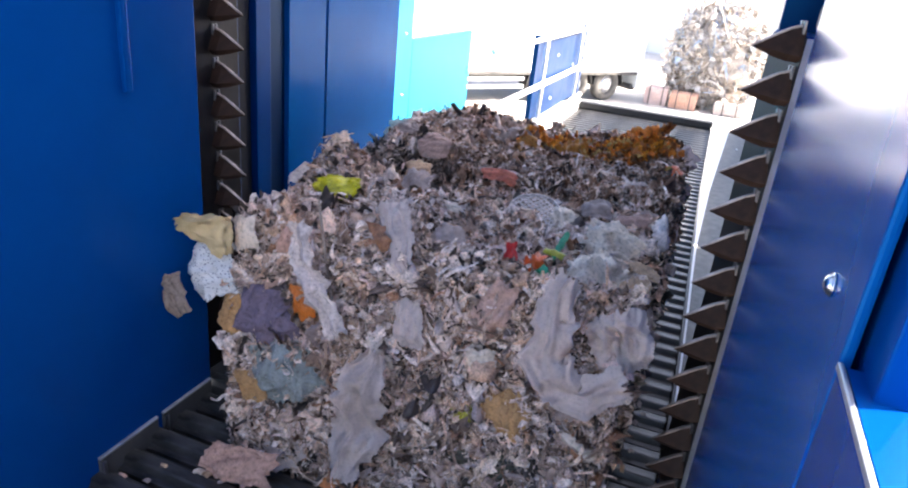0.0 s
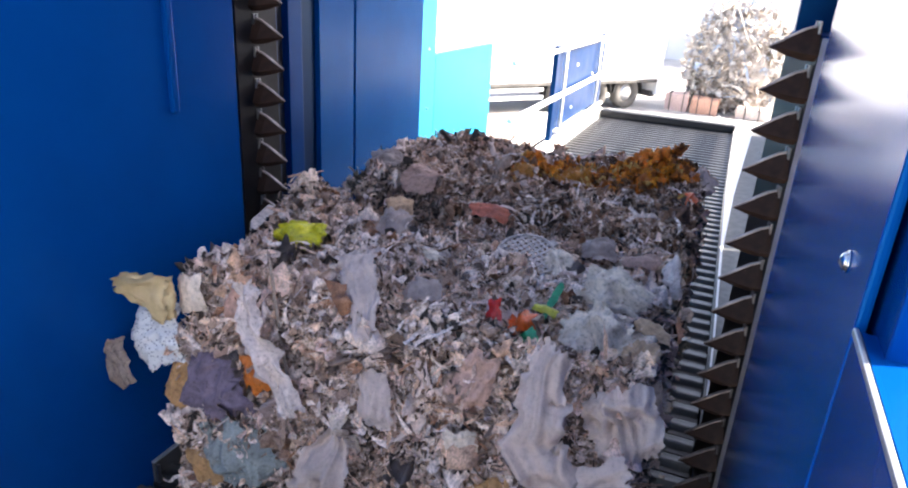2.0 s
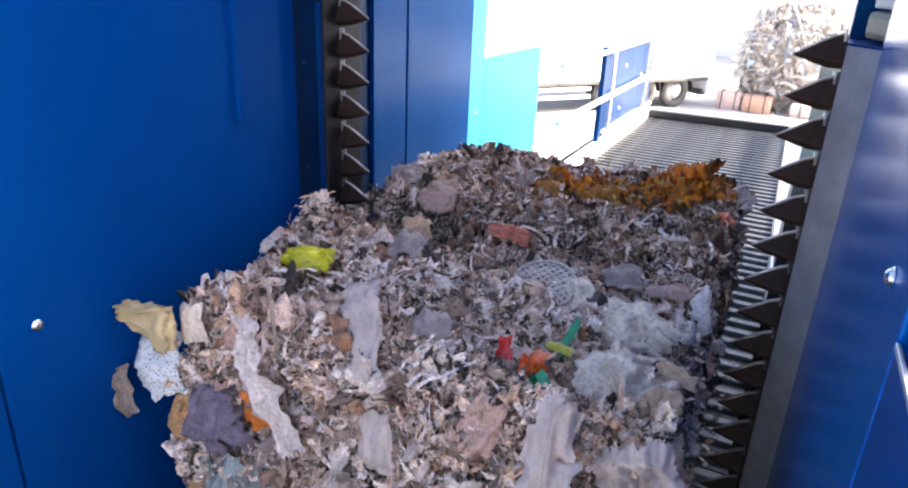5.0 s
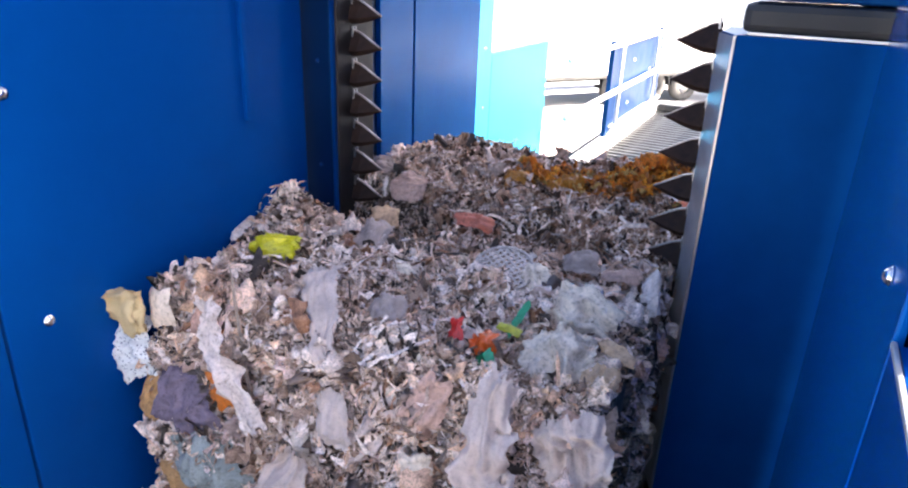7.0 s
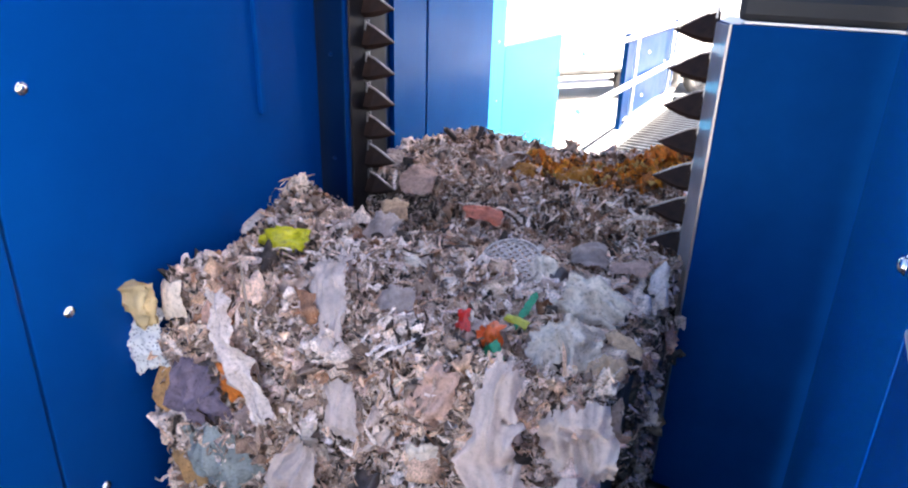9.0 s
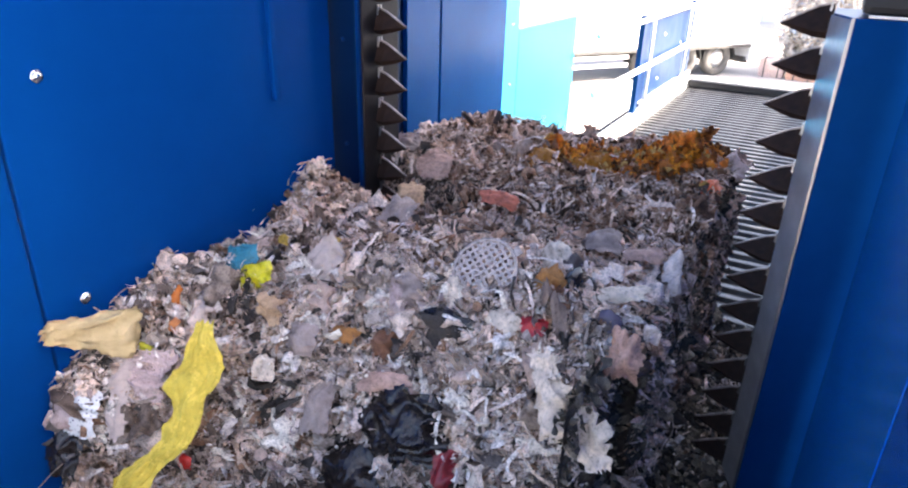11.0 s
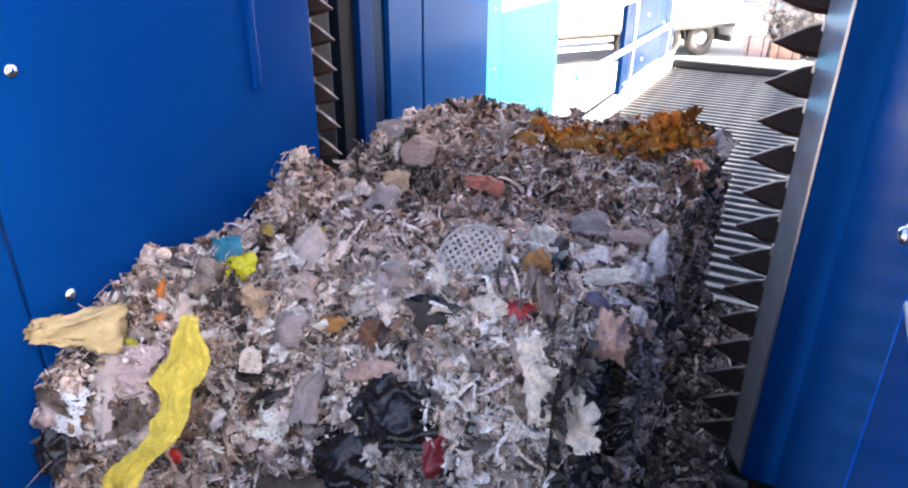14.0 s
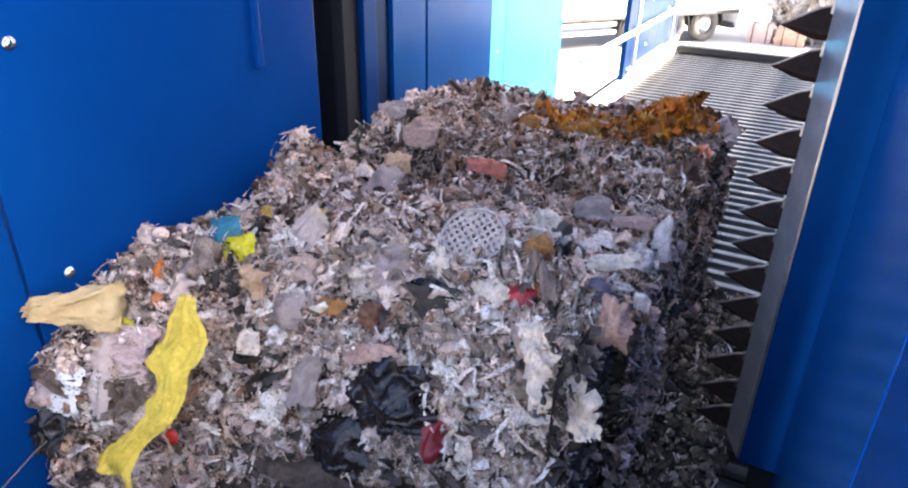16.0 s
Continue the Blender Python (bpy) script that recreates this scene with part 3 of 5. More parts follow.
MIX_ORANGE = waste("orange_waste", warmed([(0.0, (0.50, 0.18, 0.02)), (0.28, (0.26, 0.09, 0.02)), (0.42, (0.66, 0.29, 0.04)), (0.62, (0.13, 0.06, 0.03)), (0.75, (0.56, 0.17, 0.02)), (0.90, (0.45, 0.32, 0.22))], 1.35, 1.15, 0.5))
MIX_LIGHT = waste("pale_waste", warmed([(0.0, (0.76, 0.72, 0.68)), (0.3, (0.55, 0.51, 0.47)), (0.5, (0.88, 0.86, 0.83)), (0.7, (0.62, 0.58, 0.55)), (0.85, (0.42, 0.39, 0.37))], 1.22, 0.95, 0.79, (0.82, 0.72)))
CORE = surface("compressed_waste", (0.05, 0.036, 0.028), (0.17, 0.125, 0.095), 0.9, 0, 22.0, 0.9, 60.0, bump_dist=0.02)
MIX_WIRE = waste("wire_scrap", [(0.0, (0.72, 0.66, 0.60)), (0.3, (0.5, 0.43, 0.36)), (0.5, (0.8, 0.78, 0.76)), (0.75, (0.36, 0.33, 0.31)), (0.9, (0.4, 0.5, 0.66))])


def fbm(x, y, s, seed):
    return np.array([noise.noise(Vector((a * s + seed, b * s - seed, seed * 1.7))) for a, b in zip(x, y)])


# ---- the bale; its own space is the world at the start ----
BX0, BX1 = -1.20, -0.055


def top_z(x, y):
    """Height of the bale's top, rear block higher than its middle, ragged."""
    z = np.interp(y, [1.4, 1.75, 2.0, 2.35, 2.50, 2.95, 3.20, 3.34], [0.70, 0.725, 0.745, 0.75, 0.80, 0.82, 0.785, 0.69])
    z = z - 0.05 * np.clip((x - (-0.35)) / 0.3, 0, 1) * np.clip((2.3 - y) / 0.5, 0, 1)
    z = z + 0.012 * np.clip((-0.88 - x) / 0.2, 0, 1) * np.clip((2.02 - y) / 0.15, 0, 1)
    z = z - 0.04 * np.clip((y - 2.04) / 0.1, 0, 1) * np.clip((2.46 - y) / 0.03, 0, 1)
    z = z - 0.085 * np.clip((-0.72 - x) / 0.2, 0, 1) * np.exp(-((y - 2.37) / 0.10) ** 2)
    z = z + 0.04 * np.clip((-0.7 - x) / 0.25, 0, 1) * np.clip((y - 2.48) / 0.04, 0, 1) * np.clip((2.9 - y) / 0.2, 0, 1)
    z = z + 0.115 * np.exp(-((x + 1.15) / 0.10) ** 2 - ((y - 2.05) / 0.10) ** 2)
    z = z + 0.05 * np.exp(-((x + 1.0) / 0.12) ** 2 - ((y - 2.95) / 0.16) ** 2)
    return z + 0.050 * fbm(x, y, 4.5, 3.1) + 0.030 * fbm(x, y, 10.0, 5.7)


def front_in(x, z):
    """y of the face that shows once the front has dropped off, bulging forward by the wall."""
    y = np.interp(z, [0.0, 0.35, 0.5, 0.6, 0.70, 0.76], [1.45, 1.52, 1.56, 1.62, 1.74, 1.88]) - 0.36 * np.clip((-0.72 - x) / 0.5, 0, 1)
    return y + 0.055 * fbm(x, z, 5.0, 9.3) + 0.034 * fbm(x, z, 11.0, 2.3)


def front_out(x, z):
    """y of the first front face, nearly upright."""
    y = np.interp(z, [0.0, 0.3, 0.6, 0.72, 0.80], [1.45, 1.475, 1.50, 1.53, 1.60])
    return y + 0.05 * fbm(x, z, 5.0, 12.3) + 0.032 * fbm(x, z, 11.0, 7.9)


HX0 = -1.265


def heap_x(x, z):
    """The heap leans in towards its free side higher up and to the front."""
    return x - 0.05 * np.clip((x + 0.6) / 0.55, 0, 1) * np.clip((z + 0.1) / 0.5, 0.2, 1)


def heap_z(x, y):
    """Top of the heap in front, level with the bale behind it."""
    return np.interp(y, [1.3, 1.6, 2.0], [0.755, 0.745, 0.735]) - 0.03 * np.clip((-0.85 - x) / 0.3, 0, 1) + 0.045 * fbm(x, y, 4.5, 8.1) + 0.03 * fbm(x, y, 11.0, 1.9)


def side_x(y, z):
    return BX1 + 0.02 * fbm(y, z, 5.0, 1.3) + 0.012 * fbm(y, z, 14.0, 6.1) - 0.02 * (z > 0.65)


def grid_patch(fn, a0, a1, b0, b1, na, nb):
    """Vertices and quads of the sheet fn(a, b) -> x, y, z."""
    A, B = np.meshgrid(np.linspace(a0, a1, na), np.linspace(b0, b1, nb), indexing='ij')
    P = np.stack(fn(A.ravel(), B.ravel()), 1)
    q = [(i * nb + j, (i + 1) * nb + j, (i + 1) * nb + j + 1, i * nb + j + 1) for i in range(na - 1) for j in range(nb - 1)]
    return P, np.array(q)


def joined(patches):
    V, Q, k = [], [], 0
    for v, q in patches:
        V.append(v)
        Q.append(q + k)
        k += len(v)
    return np.concatenate(V), np.concatenate(Q)


def spots(n, kind):
    """n random points with normals on one face of the bale."""
    if kind == 'top':
        x, y = rng.uniform(BX0, BX1, n), rng.uniform(1.83, 3.32, n)
        P = np.stack([x, y, top_z(x, y) + 0.02 * (y < 1.99)], 1)
        N = np.tile([0, -0.25, 1.0], (n, 1))
    elif kind == 'in':
        x, z = rng.uniform(HX0, BX1, n), 0.76 * rng.uniform(0.15, 1.0, n) ** 0.7
        P = np.stack([heap_x(x, z), front_in(x, z), z], 1)
        N = np.tile([0, -0.85, 0.55], (n, 1))
    elif kind == 'out':
        x, z = rng.uniform(BX0, BX1, n), rng.uniform(0.0, 0.79, n)
        P = np.stack([x, front_out(x, z), z], 1)
        N = np.tile([0, -1.0, 0.15], (n, 1))
    elif kind == 'intop':
        x, y = rng.uniform(HX0, BX1, n), rng.uniform(1.38, 1.98, n)
        ok = y > front_in(x, np.full(n, 0.73)) - 0.03
        x, y = x[ok], y[ok]
        P = np.stack([heap_x(x, np.full(len(x), 0.7)), y, heap_z(x, y)], 1)
        N = np.tile([0, -0.3, 1.0], (len(x), 1))
    elif kind == 'outtop':
        x, y = rng.uniform(BX0, BX1, n), rng.uniform(1.54, 1.96, n)
        P = np.stack([x, y, top_z(x, y) + 0.032], 1)
        N = np.tile([0, -0.3, 1.0], (n, 1))
    elif kind == 'cell':
        x, y = rng.uniform(BX0, BX1, n), rng.uniform(1.5, 1.75, n)
        P = np.stack([x, y, rng.choice([0.272, 0.542], n)], 1)
        N = np.tile([0, -0.4, 1.0], (n, 1))
    elif kind == 'right':
        y, z = rng.uniform(1.9, 3.3, n), rng.uniform(0.0, 0.76, n)
        P = np.stack([side_x(y, z), y, z], 1)
        N = np.tile([1.0, -0.1, 0.1], (n, 1))
    elif kind == 'left':
        y, z = rng.uniform(1.88, 3.3, n), rng.uniform(0.0, 0.76, n)
        P = np.stack([BX0 - 0.01 + 0.03 * fbm(y, z, 6.0, 4.4), y, z], 1)
        N = np.tile([-1.0, -0.1, 0.2], (n, 1))
    else:
        x, z = rng.uniform(BX0, BX1, n), rng.uniform(0.0, 0.8, n)
        P = np.stack([x, 3.32 + 0.03 * fbm(x, z, 6.0, 4.9), z], 1)
        N = np.tile([0, 1.0, 0.2], (n, 1))
    return P + rng.normal(size=P.shape) * 0.008, N


def crumpled_sheet(n, seed):
    """A unit patch of soft crumpled film or cloth, n by n, with sharp folds and a torn outline; its edges tuck under."""
    gx, gy = np.meshgrid(np.linspace(-0.5, 0.5, n), np.linspace(-0.5, 0.5, n))
    gx, gy = gx.ravel(), gy.ravel()
    r = random.Random(seed)
    asp, sx, fold = r.uniform(0.28, 0.9), r.uniform(0, 50), r.uniform(0.7, 1.3)
    out = []
    for a, b in zip(gx, gy):
        an, rad = math.atan2(b, a), max(abs(a), abs(b)) * 2
        rr = 1 + rad * (0.38 * noise.noise(Vector((1.5 * math.cos(an), 1.5 * math.sin(an), sx))) + 0.14 * noise.noise(Vector((4 * math.cos(an), 4 * math.sin(an), sx + 9))))
        rr *= 1 - 0.22 * (math.hypot(a, b) / 0.7071) ** 2
        if rad > 0.98:
            rr *= r.uniform(0.62, 1.18)
        p = Vector((a * 2.2 + sx, b * 2.2, sx * 0.3))
        f = Vector((a * 4.6 + sx, b * 1.5 + 0.8 * noise.noise(p), sx))
        z = 0.30 * noise.noise(p) + 0.52 * (0.3 - abs(noise.noise(f))) + 0.24 * (0.3 - abs(noise.noise(f * 2.3)))
        w = noise.noise_vector(p * 1.7) * 0.10
        out.append((a * rr + w.x, b * rr * asp + w.y, z * fold - 0.30 * (a * a + b * b)))
    return np.array(out)


SHEET_N = 8
TEMPLATES = np.stack([crumpled_sheet(SHEET_N, 300 + k) for k in range(48)])
SHEET_Q = np.array([(r_ * SHEET_N + q_, r_ * SHEET_N + q_ + 1, (r_ + 1) * SHEET_N + q_ + 1, (r_ + 1) * SHEET_N + q_) for r_ in range(SHEET_N - 1) for q_ in range(SHEET_N - 1)])


def crumpled(P, N, size, tilt, lift=0.03):
    """One crumpled patch a point, out of the patterns above, turned and stretched at random."""
    k = len(P)
    u, v, n = basis(N + rng.normal(size=N.shape) * tilt)
    T = TEMPLATES[rng.integers(len(TEMPLATES), size=k)]
    st = rng.uniform(0.75, 1.3, (k, 1))
    X, Y, Z = T[..., 0] * size[:, None] * st, T[..., 1] * size[:, None] / st, (T[..., 2] * rng.uniform(0.8, 1.9, (k, 1)) + lift) * size[:, None]
    V = P[:, None] + X[..., None] * u[:, None] + Y[..., None] * v[:, None] + Z[..., None] * n[:, None]
    return V.reshape(-1, 3), (SHEET_Q[None] + (np.arange(k) * T.shape[1])[:, None, None]).reshape(-1, 4)


def layer(P, N, which):
    """One kind of scrap over the given spots."""
    k = len(P)
    if which == 'flake':
        return sheets(P, N, rng.gamma(2.2, 0.0048, k).clip(0.003, 0.026), 3, 3, 1.4, 0.5, 0.9, 0.6, 0.3)
    if which == 'strip':
        return sheets(P, N, rng.gamma(2.0, 0.0015, k).clip(0.0008, 0.009), 7, 2, 13.0, 0.16, 0.5, 0.5, 3.0)
    if which == 'crumb':
        return sheets(P, N, rng.uniform(0.003, 0.010, k), 2, 2, 1.3, 1.2, 0.5, 0.3, 0.8)
    if which == 'tuft':
        return sheets(P, N, rng.uniform(0.0009, 0.0024, k), 6, 2, 20.0, 0.5, 0.7, 1.0, 5.0)
    if which == 'sheet':
        return crumpled(P, N, rng.uniform(0.09, 0.16, k), 0.2)
    return crumpled(P, N, rng.gamma(2.3, 0.017, k).clip(0.012, 0.12), 0.5)


bale = tagged(new("waste_bale"), "compressed bale of shredded mixed plastic and paper waste on the conveyor", "bale")


def lay(P, N, which, mat, parent):
    """One layer of scraps on a thing: larger sheets as parts of their own, the small ones joined."""
    if which != 'sheet':
        V, Q = layer(P, N, which)
        stuff(NAMES[which], V, Q, mat, parent)
        return
    for p, n in zip(P, N):
        V, Q = layer(p[None], n[None], which)
        ob = new("sheet_scrap", quads_mesh("sheet_scrap", V, Q, SHEETS[int(rng.integers(len(SHEETS)))]))
        ob.parent = parent


def stuff(name, V, Q, mat, parent, label=""):
    ob = new(name, quads_mesh(name, V, Q, mat))
    ob.parent = parent
    tagged(ob, label, kind="stuff")
    return ob


core_p = [grid_patch(lambda x, y: (x, y, top_z(x, y) - 0.022), BX0, BX1, 1.84, 3.32, 60, 70),
          grid_patch(lambda x, z: (x, 0 * x + 1.97, z), BX0, BX1, 0.0, 0.73, 20, 20),
          grid_patch(lambda y, z: (side_x(y, z) - 0.015, y, z), 1.9, 3.32, 0.0, 0.75, 70, 40),
          grid_patch(lambda y, z: (0 * y + BX0 + 0.005, y, z), 1.9, 3.32, 0.0, 0.73, 30, 20),
          grid_patch(lambda x, z: (x, 0 * x + 3.31, z), BX0, BX1, 0.0, 0.78, 20, 20)]
V, Q = joined(core_p)
cob = new("core", quads_mesh("core", V, Q, CORE))
cob.parent = bale
tagged(cob, "dense dark compressed core")

SHEETS = [scrap_mat("sheet_a", (0.66, 0.55, 0.48), 0.5), scrap_mat("sheet_b", (0.44, 0.37, 0.32), 0.5), scrap_mat("sheet_c", (0.74, 0.65, 0.59), 0.45), scrap_mat("sheet_d", (0.28, 0.22, 0.18), 0.6),
          scrap_mat("sheet_e", (0.54, 0.44, 0.38), 0.6), scrap_mat("sheet_f", (0.50, 0.43, 0.42), 0.35), scrap_mat("sheet_g", (0.10, 0.085, 0.08), 0.4)]
NAMES = {'flake': "loose_scrap_layer", 'strip': "shredded_strip_layer", 'crumb': "crumb_layer", 'tuft': "fibre_layer", 'rag': "crumpled_scrap_layer"}
LAYERS = ('rag', 'flake', 'strip', 'crumb', 'tuft', 'sheet')
for kind, counts in (('top', (2300, 9500, 5000, 13000, 14000, 30)), ('right', (1000, 4500, 1800, 2500, 3000, 12)), ('left', (500, 1200, 600, 300, 500, 5)), ('back', (250, 300, 200, 100, 100, 4))):
    for which, n, mat in zip(LAYERS, counts, (MIX, MIX, MIX, MIX_LIGHT, MIX_LIGHT, MIX)):
        P, N = spots(n, kind)
        if which in ('rag', 'flake') and kind == 'top':
            rear = (P[:, 1] > 2.38) & (P[:, 0] > -0.95) & (rng.random(len(P)) < 0.86)
            V, Q = layer(P[rear], N[rear], which)
            stuff("brown_scrap_layer", V, Q, MIX_BROWN, bale, "brown shredded scraps")
            P, N = P[~rear], N[~rear]
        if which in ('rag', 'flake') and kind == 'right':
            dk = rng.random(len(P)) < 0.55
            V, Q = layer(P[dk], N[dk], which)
            stuff("dark_scrap_layer", V, Q, MIX_DARK, bale, "dark shredded scraps")
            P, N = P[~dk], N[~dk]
        lay(P, N, which, mat, bale)

# loose scraps over the joint between the bale and its front
for which, n in (('rag', 330), ('flake', 700), ('strip', 500)):
    sx, sy = rng.uniform(BX0, BX1, n), rng.uniform(1.88, 2.05, n)
    V, Q = layer(np.stack([sx, sy, top_z(sx, sy) + rng.uniform(0.012, 0.04, n)], 1), np.tile([0, -0.35, 1.0], (n, 1)), which)
    stuff(NAMES[which], V, Q, MIX, bale)

# loose waste pressed out beside the rear block
for which, n, mat in (('rag', 150, MIX_DARK), ('rag', 150, MIX), ('flake', 500, MIX), ('tuft', 400, MIX_LIGHT)):
    sx, sy = rng.normal(-1.235, 0.045, n), rng.uniform(2.45, 2.80, n)
    sz = 0.78 - 0.32 * rng.random(n) ** 1.6 - 0.6 * np.clip(-1.25 - sx, 0, 1)
    V, Q = layer(np.stack([np.clip(sx, -1.30, -1.1), sy, sz], 1), np.tile([-0.4, -0.6, 0.7], (n, 1)), which)
    stuff("side_scrap_layer", V, Q, mat, bale, "loose scraps beside the rear block")

# the mass behind the front, which slides out when the front drops
heap = tagged(new("waste_heap"), "loosened heap of pale shredded waste spilling from the bale's front", "waste heap")
hc = [grid_patch(lambda x, z: (heap_x(x, z), front_in(x, z) + 0.02, z), HX0, BX1, 0.0, 0.745, 60, 40),
      grid_patch(lambda x, y: (heap_x(x, 0 * x + 0.7), y, heap_z(x, y) - 0.025 - 3.0 * np.clip(front_in(x, 0 * x + 0.74) + 0.02 - y, 0, 0.15)), HX0, BX1, 1.36, 1.98, 50, 30),
      grid_patch(lambda y, z: (BX1 - 0.02 - 0.05 * np.clip((z + 0.1) / 0.5, 0.2, 1), y, z), 1.50, 1.98, 0.0, 0.72, 20, 20)]
V, Q = joined(hc)
hob = new("core", quads_mesh("core", V, Q, CORE))
hob.parent = heap
for kind, counts in (('in', (2700, 10500, 2300, 15000, 15000, 34)), ('intop', (1050, 4300, 1100, 5500, 6000, 12)), ):
    for which, n, mat in zip(LAYERS, counts, (MIX_HEAP, MIX_HEAP, MIX_HEAP, MIX_LIGHT, MIX_LIGHT, MIX_HEAP)):
        lay(*spots(n, kind), which, mat, heap)
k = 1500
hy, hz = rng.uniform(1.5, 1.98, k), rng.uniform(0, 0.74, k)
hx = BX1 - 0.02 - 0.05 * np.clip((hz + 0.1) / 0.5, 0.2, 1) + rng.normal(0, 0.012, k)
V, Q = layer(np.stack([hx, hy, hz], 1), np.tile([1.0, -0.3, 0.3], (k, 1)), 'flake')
stuff("dark_scrap_layer", V, Q, MIX_DARK, heap, "dark shredded scraps")

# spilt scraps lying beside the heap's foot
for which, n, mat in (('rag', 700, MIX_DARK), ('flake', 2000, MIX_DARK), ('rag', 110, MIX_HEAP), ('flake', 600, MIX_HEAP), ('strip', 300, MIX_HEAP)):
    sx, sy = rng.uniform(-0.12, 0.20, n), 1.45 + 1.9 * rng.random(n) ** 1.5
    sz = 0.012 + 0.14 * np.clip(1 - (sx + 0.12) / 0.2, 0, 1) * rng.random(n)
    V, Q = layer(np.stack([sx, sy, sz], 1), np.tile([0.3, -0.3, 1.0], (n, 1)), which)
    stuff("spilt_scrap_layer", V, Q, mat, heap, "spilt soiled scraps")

# orange foil heap on the rear block
k = 1500
ox = np.concatenate([rng.normal(-0.22, 0.075, k // 2), rng.uniform(-0.72, -0.2, k // 2)])
oy = np.concatenate([rng.normal(2.98, 0.08, k // 2), rng.normal(2.84, 0.05, k // 2)])
oz = top_z(ox, oy) + np.abs(rng.normal(0, 0.022, k)) + 0.05 * np.exp(-((ox + 0.2) / 0.09) ** 2)
ox, oy = np.clip(ox, -0.75, -0.10), np.clip(oy, 2.7, 3.2)
V, Q = layer(np.stack([ox, oy, oz], 1)[::2], np.tile([0, -0.5, 1.0], (k // 2, 1)), 'flake')
V2, Q2 = crumpled(np.stack([ox, oy, oz], 1)[::4], np.tile([0, -0.5, 1.0], (len(ox[::4]), 1)), rng.uniform(0.035, 0.085, len(ox[::4])), 0.4)
V, Q = joined([(V, Q), (V2, Q2)])
stuff("orange_foil", V, Q, MIX_ORANGE, bale, "crumpled orange-brown foil scraps")


# ---- single scraps that stand out ----
def scrap(name, size, m, mat, parent, label="", rows=0, cols=0, crumple=0.16, bend=0.25, thick=0.0, seed=1, ragged=0.10, tuck=0.32, fold=38):
    """A single crumpled sheet with a ragged outline, size in metres, laid in the pose m (its z is its face)."""
    r = np.random.default_rng(seed)
    rows, cols = rows or int(np.clip(size[1] / 0.005, 9, 44)), cols or int(np.clip(size[0] / 0.005, 9, 44))
    gx, gy = np.meshgrid(np.linspace(-0.5, 0.5, cols), np.linspace(-0.5, 0.5, rows))
    gx, gy = gx.ravel(), gy.ravel()
    ang, rad = np.arctan2(gy, gx), np.maximum(np.abs(gx), np.abs(gy)) * 2
    wav = np.array([noise.noise(Vector((1.6 * math.cos(a), 1.6 * math.sin(a), seed * 1.9))) + 0.45 * noise.noise(Vector((5.2 * math.cos(a), 5.2 * math.sin(a), seed * 0.7))) for a in ang])
    rim = rad ** 6 * np.array([noise.noise(Vector((15 * math.cos(a), 15 * math.sin(a), seed * 0.3))) for a in ang])
    X = gx * (1 + rad * wav * ragged * 3.0 + rim * 0.10) + r.normal(size=gx.size) * 0.004
    Y = gy * (1 + rad * wav * ragged * 3.0 + rim * 0.10) + r.normal(size=gx.size) * 0.004
    rd = r.uniform(0.2, 0.6)
    X, Y = X * (1 - rd + rd * np.sqrt(np.clip(1 - 2 * gy ** 2, 0.02, 1))), Y * (1 - rd + rd * np.sqrt(np.clip(1 - 2 * gx ** 2, 0.02, 1)))
    s = min(size)
    long_y = size[1] >= size[0]
    Z = []
    for a, b in zip(gx * size[0], gy * size[1]):
        across, along = (a, b) if long_y else (b, a)
        p = Vector((a * 16, b * 16, seed * 3.1))
        w = noise.noise(p)
        f = Vector((across * fold + 0.9 * w + seed * 7.1, along * (fold * 0.3) + w, seed))
        Z.append(0.9 * w + 1.3 * (0.3 - abs(noise.noise(f))) + 0.55 * (0.3 - abs(noise.noise(f * 2.4))) + 0.12 * noise.noise(f * 5.0))
    Z = np.array(Z) * (crumple / 0.16) * 0.020 * min(1.0, s / 0.06) / s - tuck * 2 * (gx ** 2 + gy ** 2)
    Z = Z + bend * 0.7 * (r.normal() * gx ** 2 + r.normal() * gy ** 2 + 0.6 * r.normal() * gx * gy)
    verts = [m @ Vector((x * size[0], y * size[1], z * s)) for x, y, z in zip(X, Y, Z)]
    faces = [(i * cols + j, i * cols + j + 1, (i + 1) * cols + j + 1, (i + 1) * cols + j) for i in range(rows - 1) for j in range(cols - 1)]
    bm = bmesh.new()
    vs = [bm.verts.new(v) for v in verts]
    for f in faces:
        bm.faces.new([vs[i] for i in f])
    if thick:
        bmesh.ops.recalc_face_normals(bm, faces=bm.faces)
        bmesh.ops.solidify(bm, geom=list(bm.faces), thickness=thick)
    return part(name, bm, mat, parent, label, True)


def facing(x, y, z, nx, ny, nz, spin=0.0):
    """A pose at x, y, z whose z axis points along n."""
    q = Vector((nx, ny, nz)).to_track_quat('Z', 'Y').to_matrix().to_4x4()
    return Matrix.Translation((x, y, z)) @ q @ Matrix.Rotation(radians(spin), 4, 'Z')


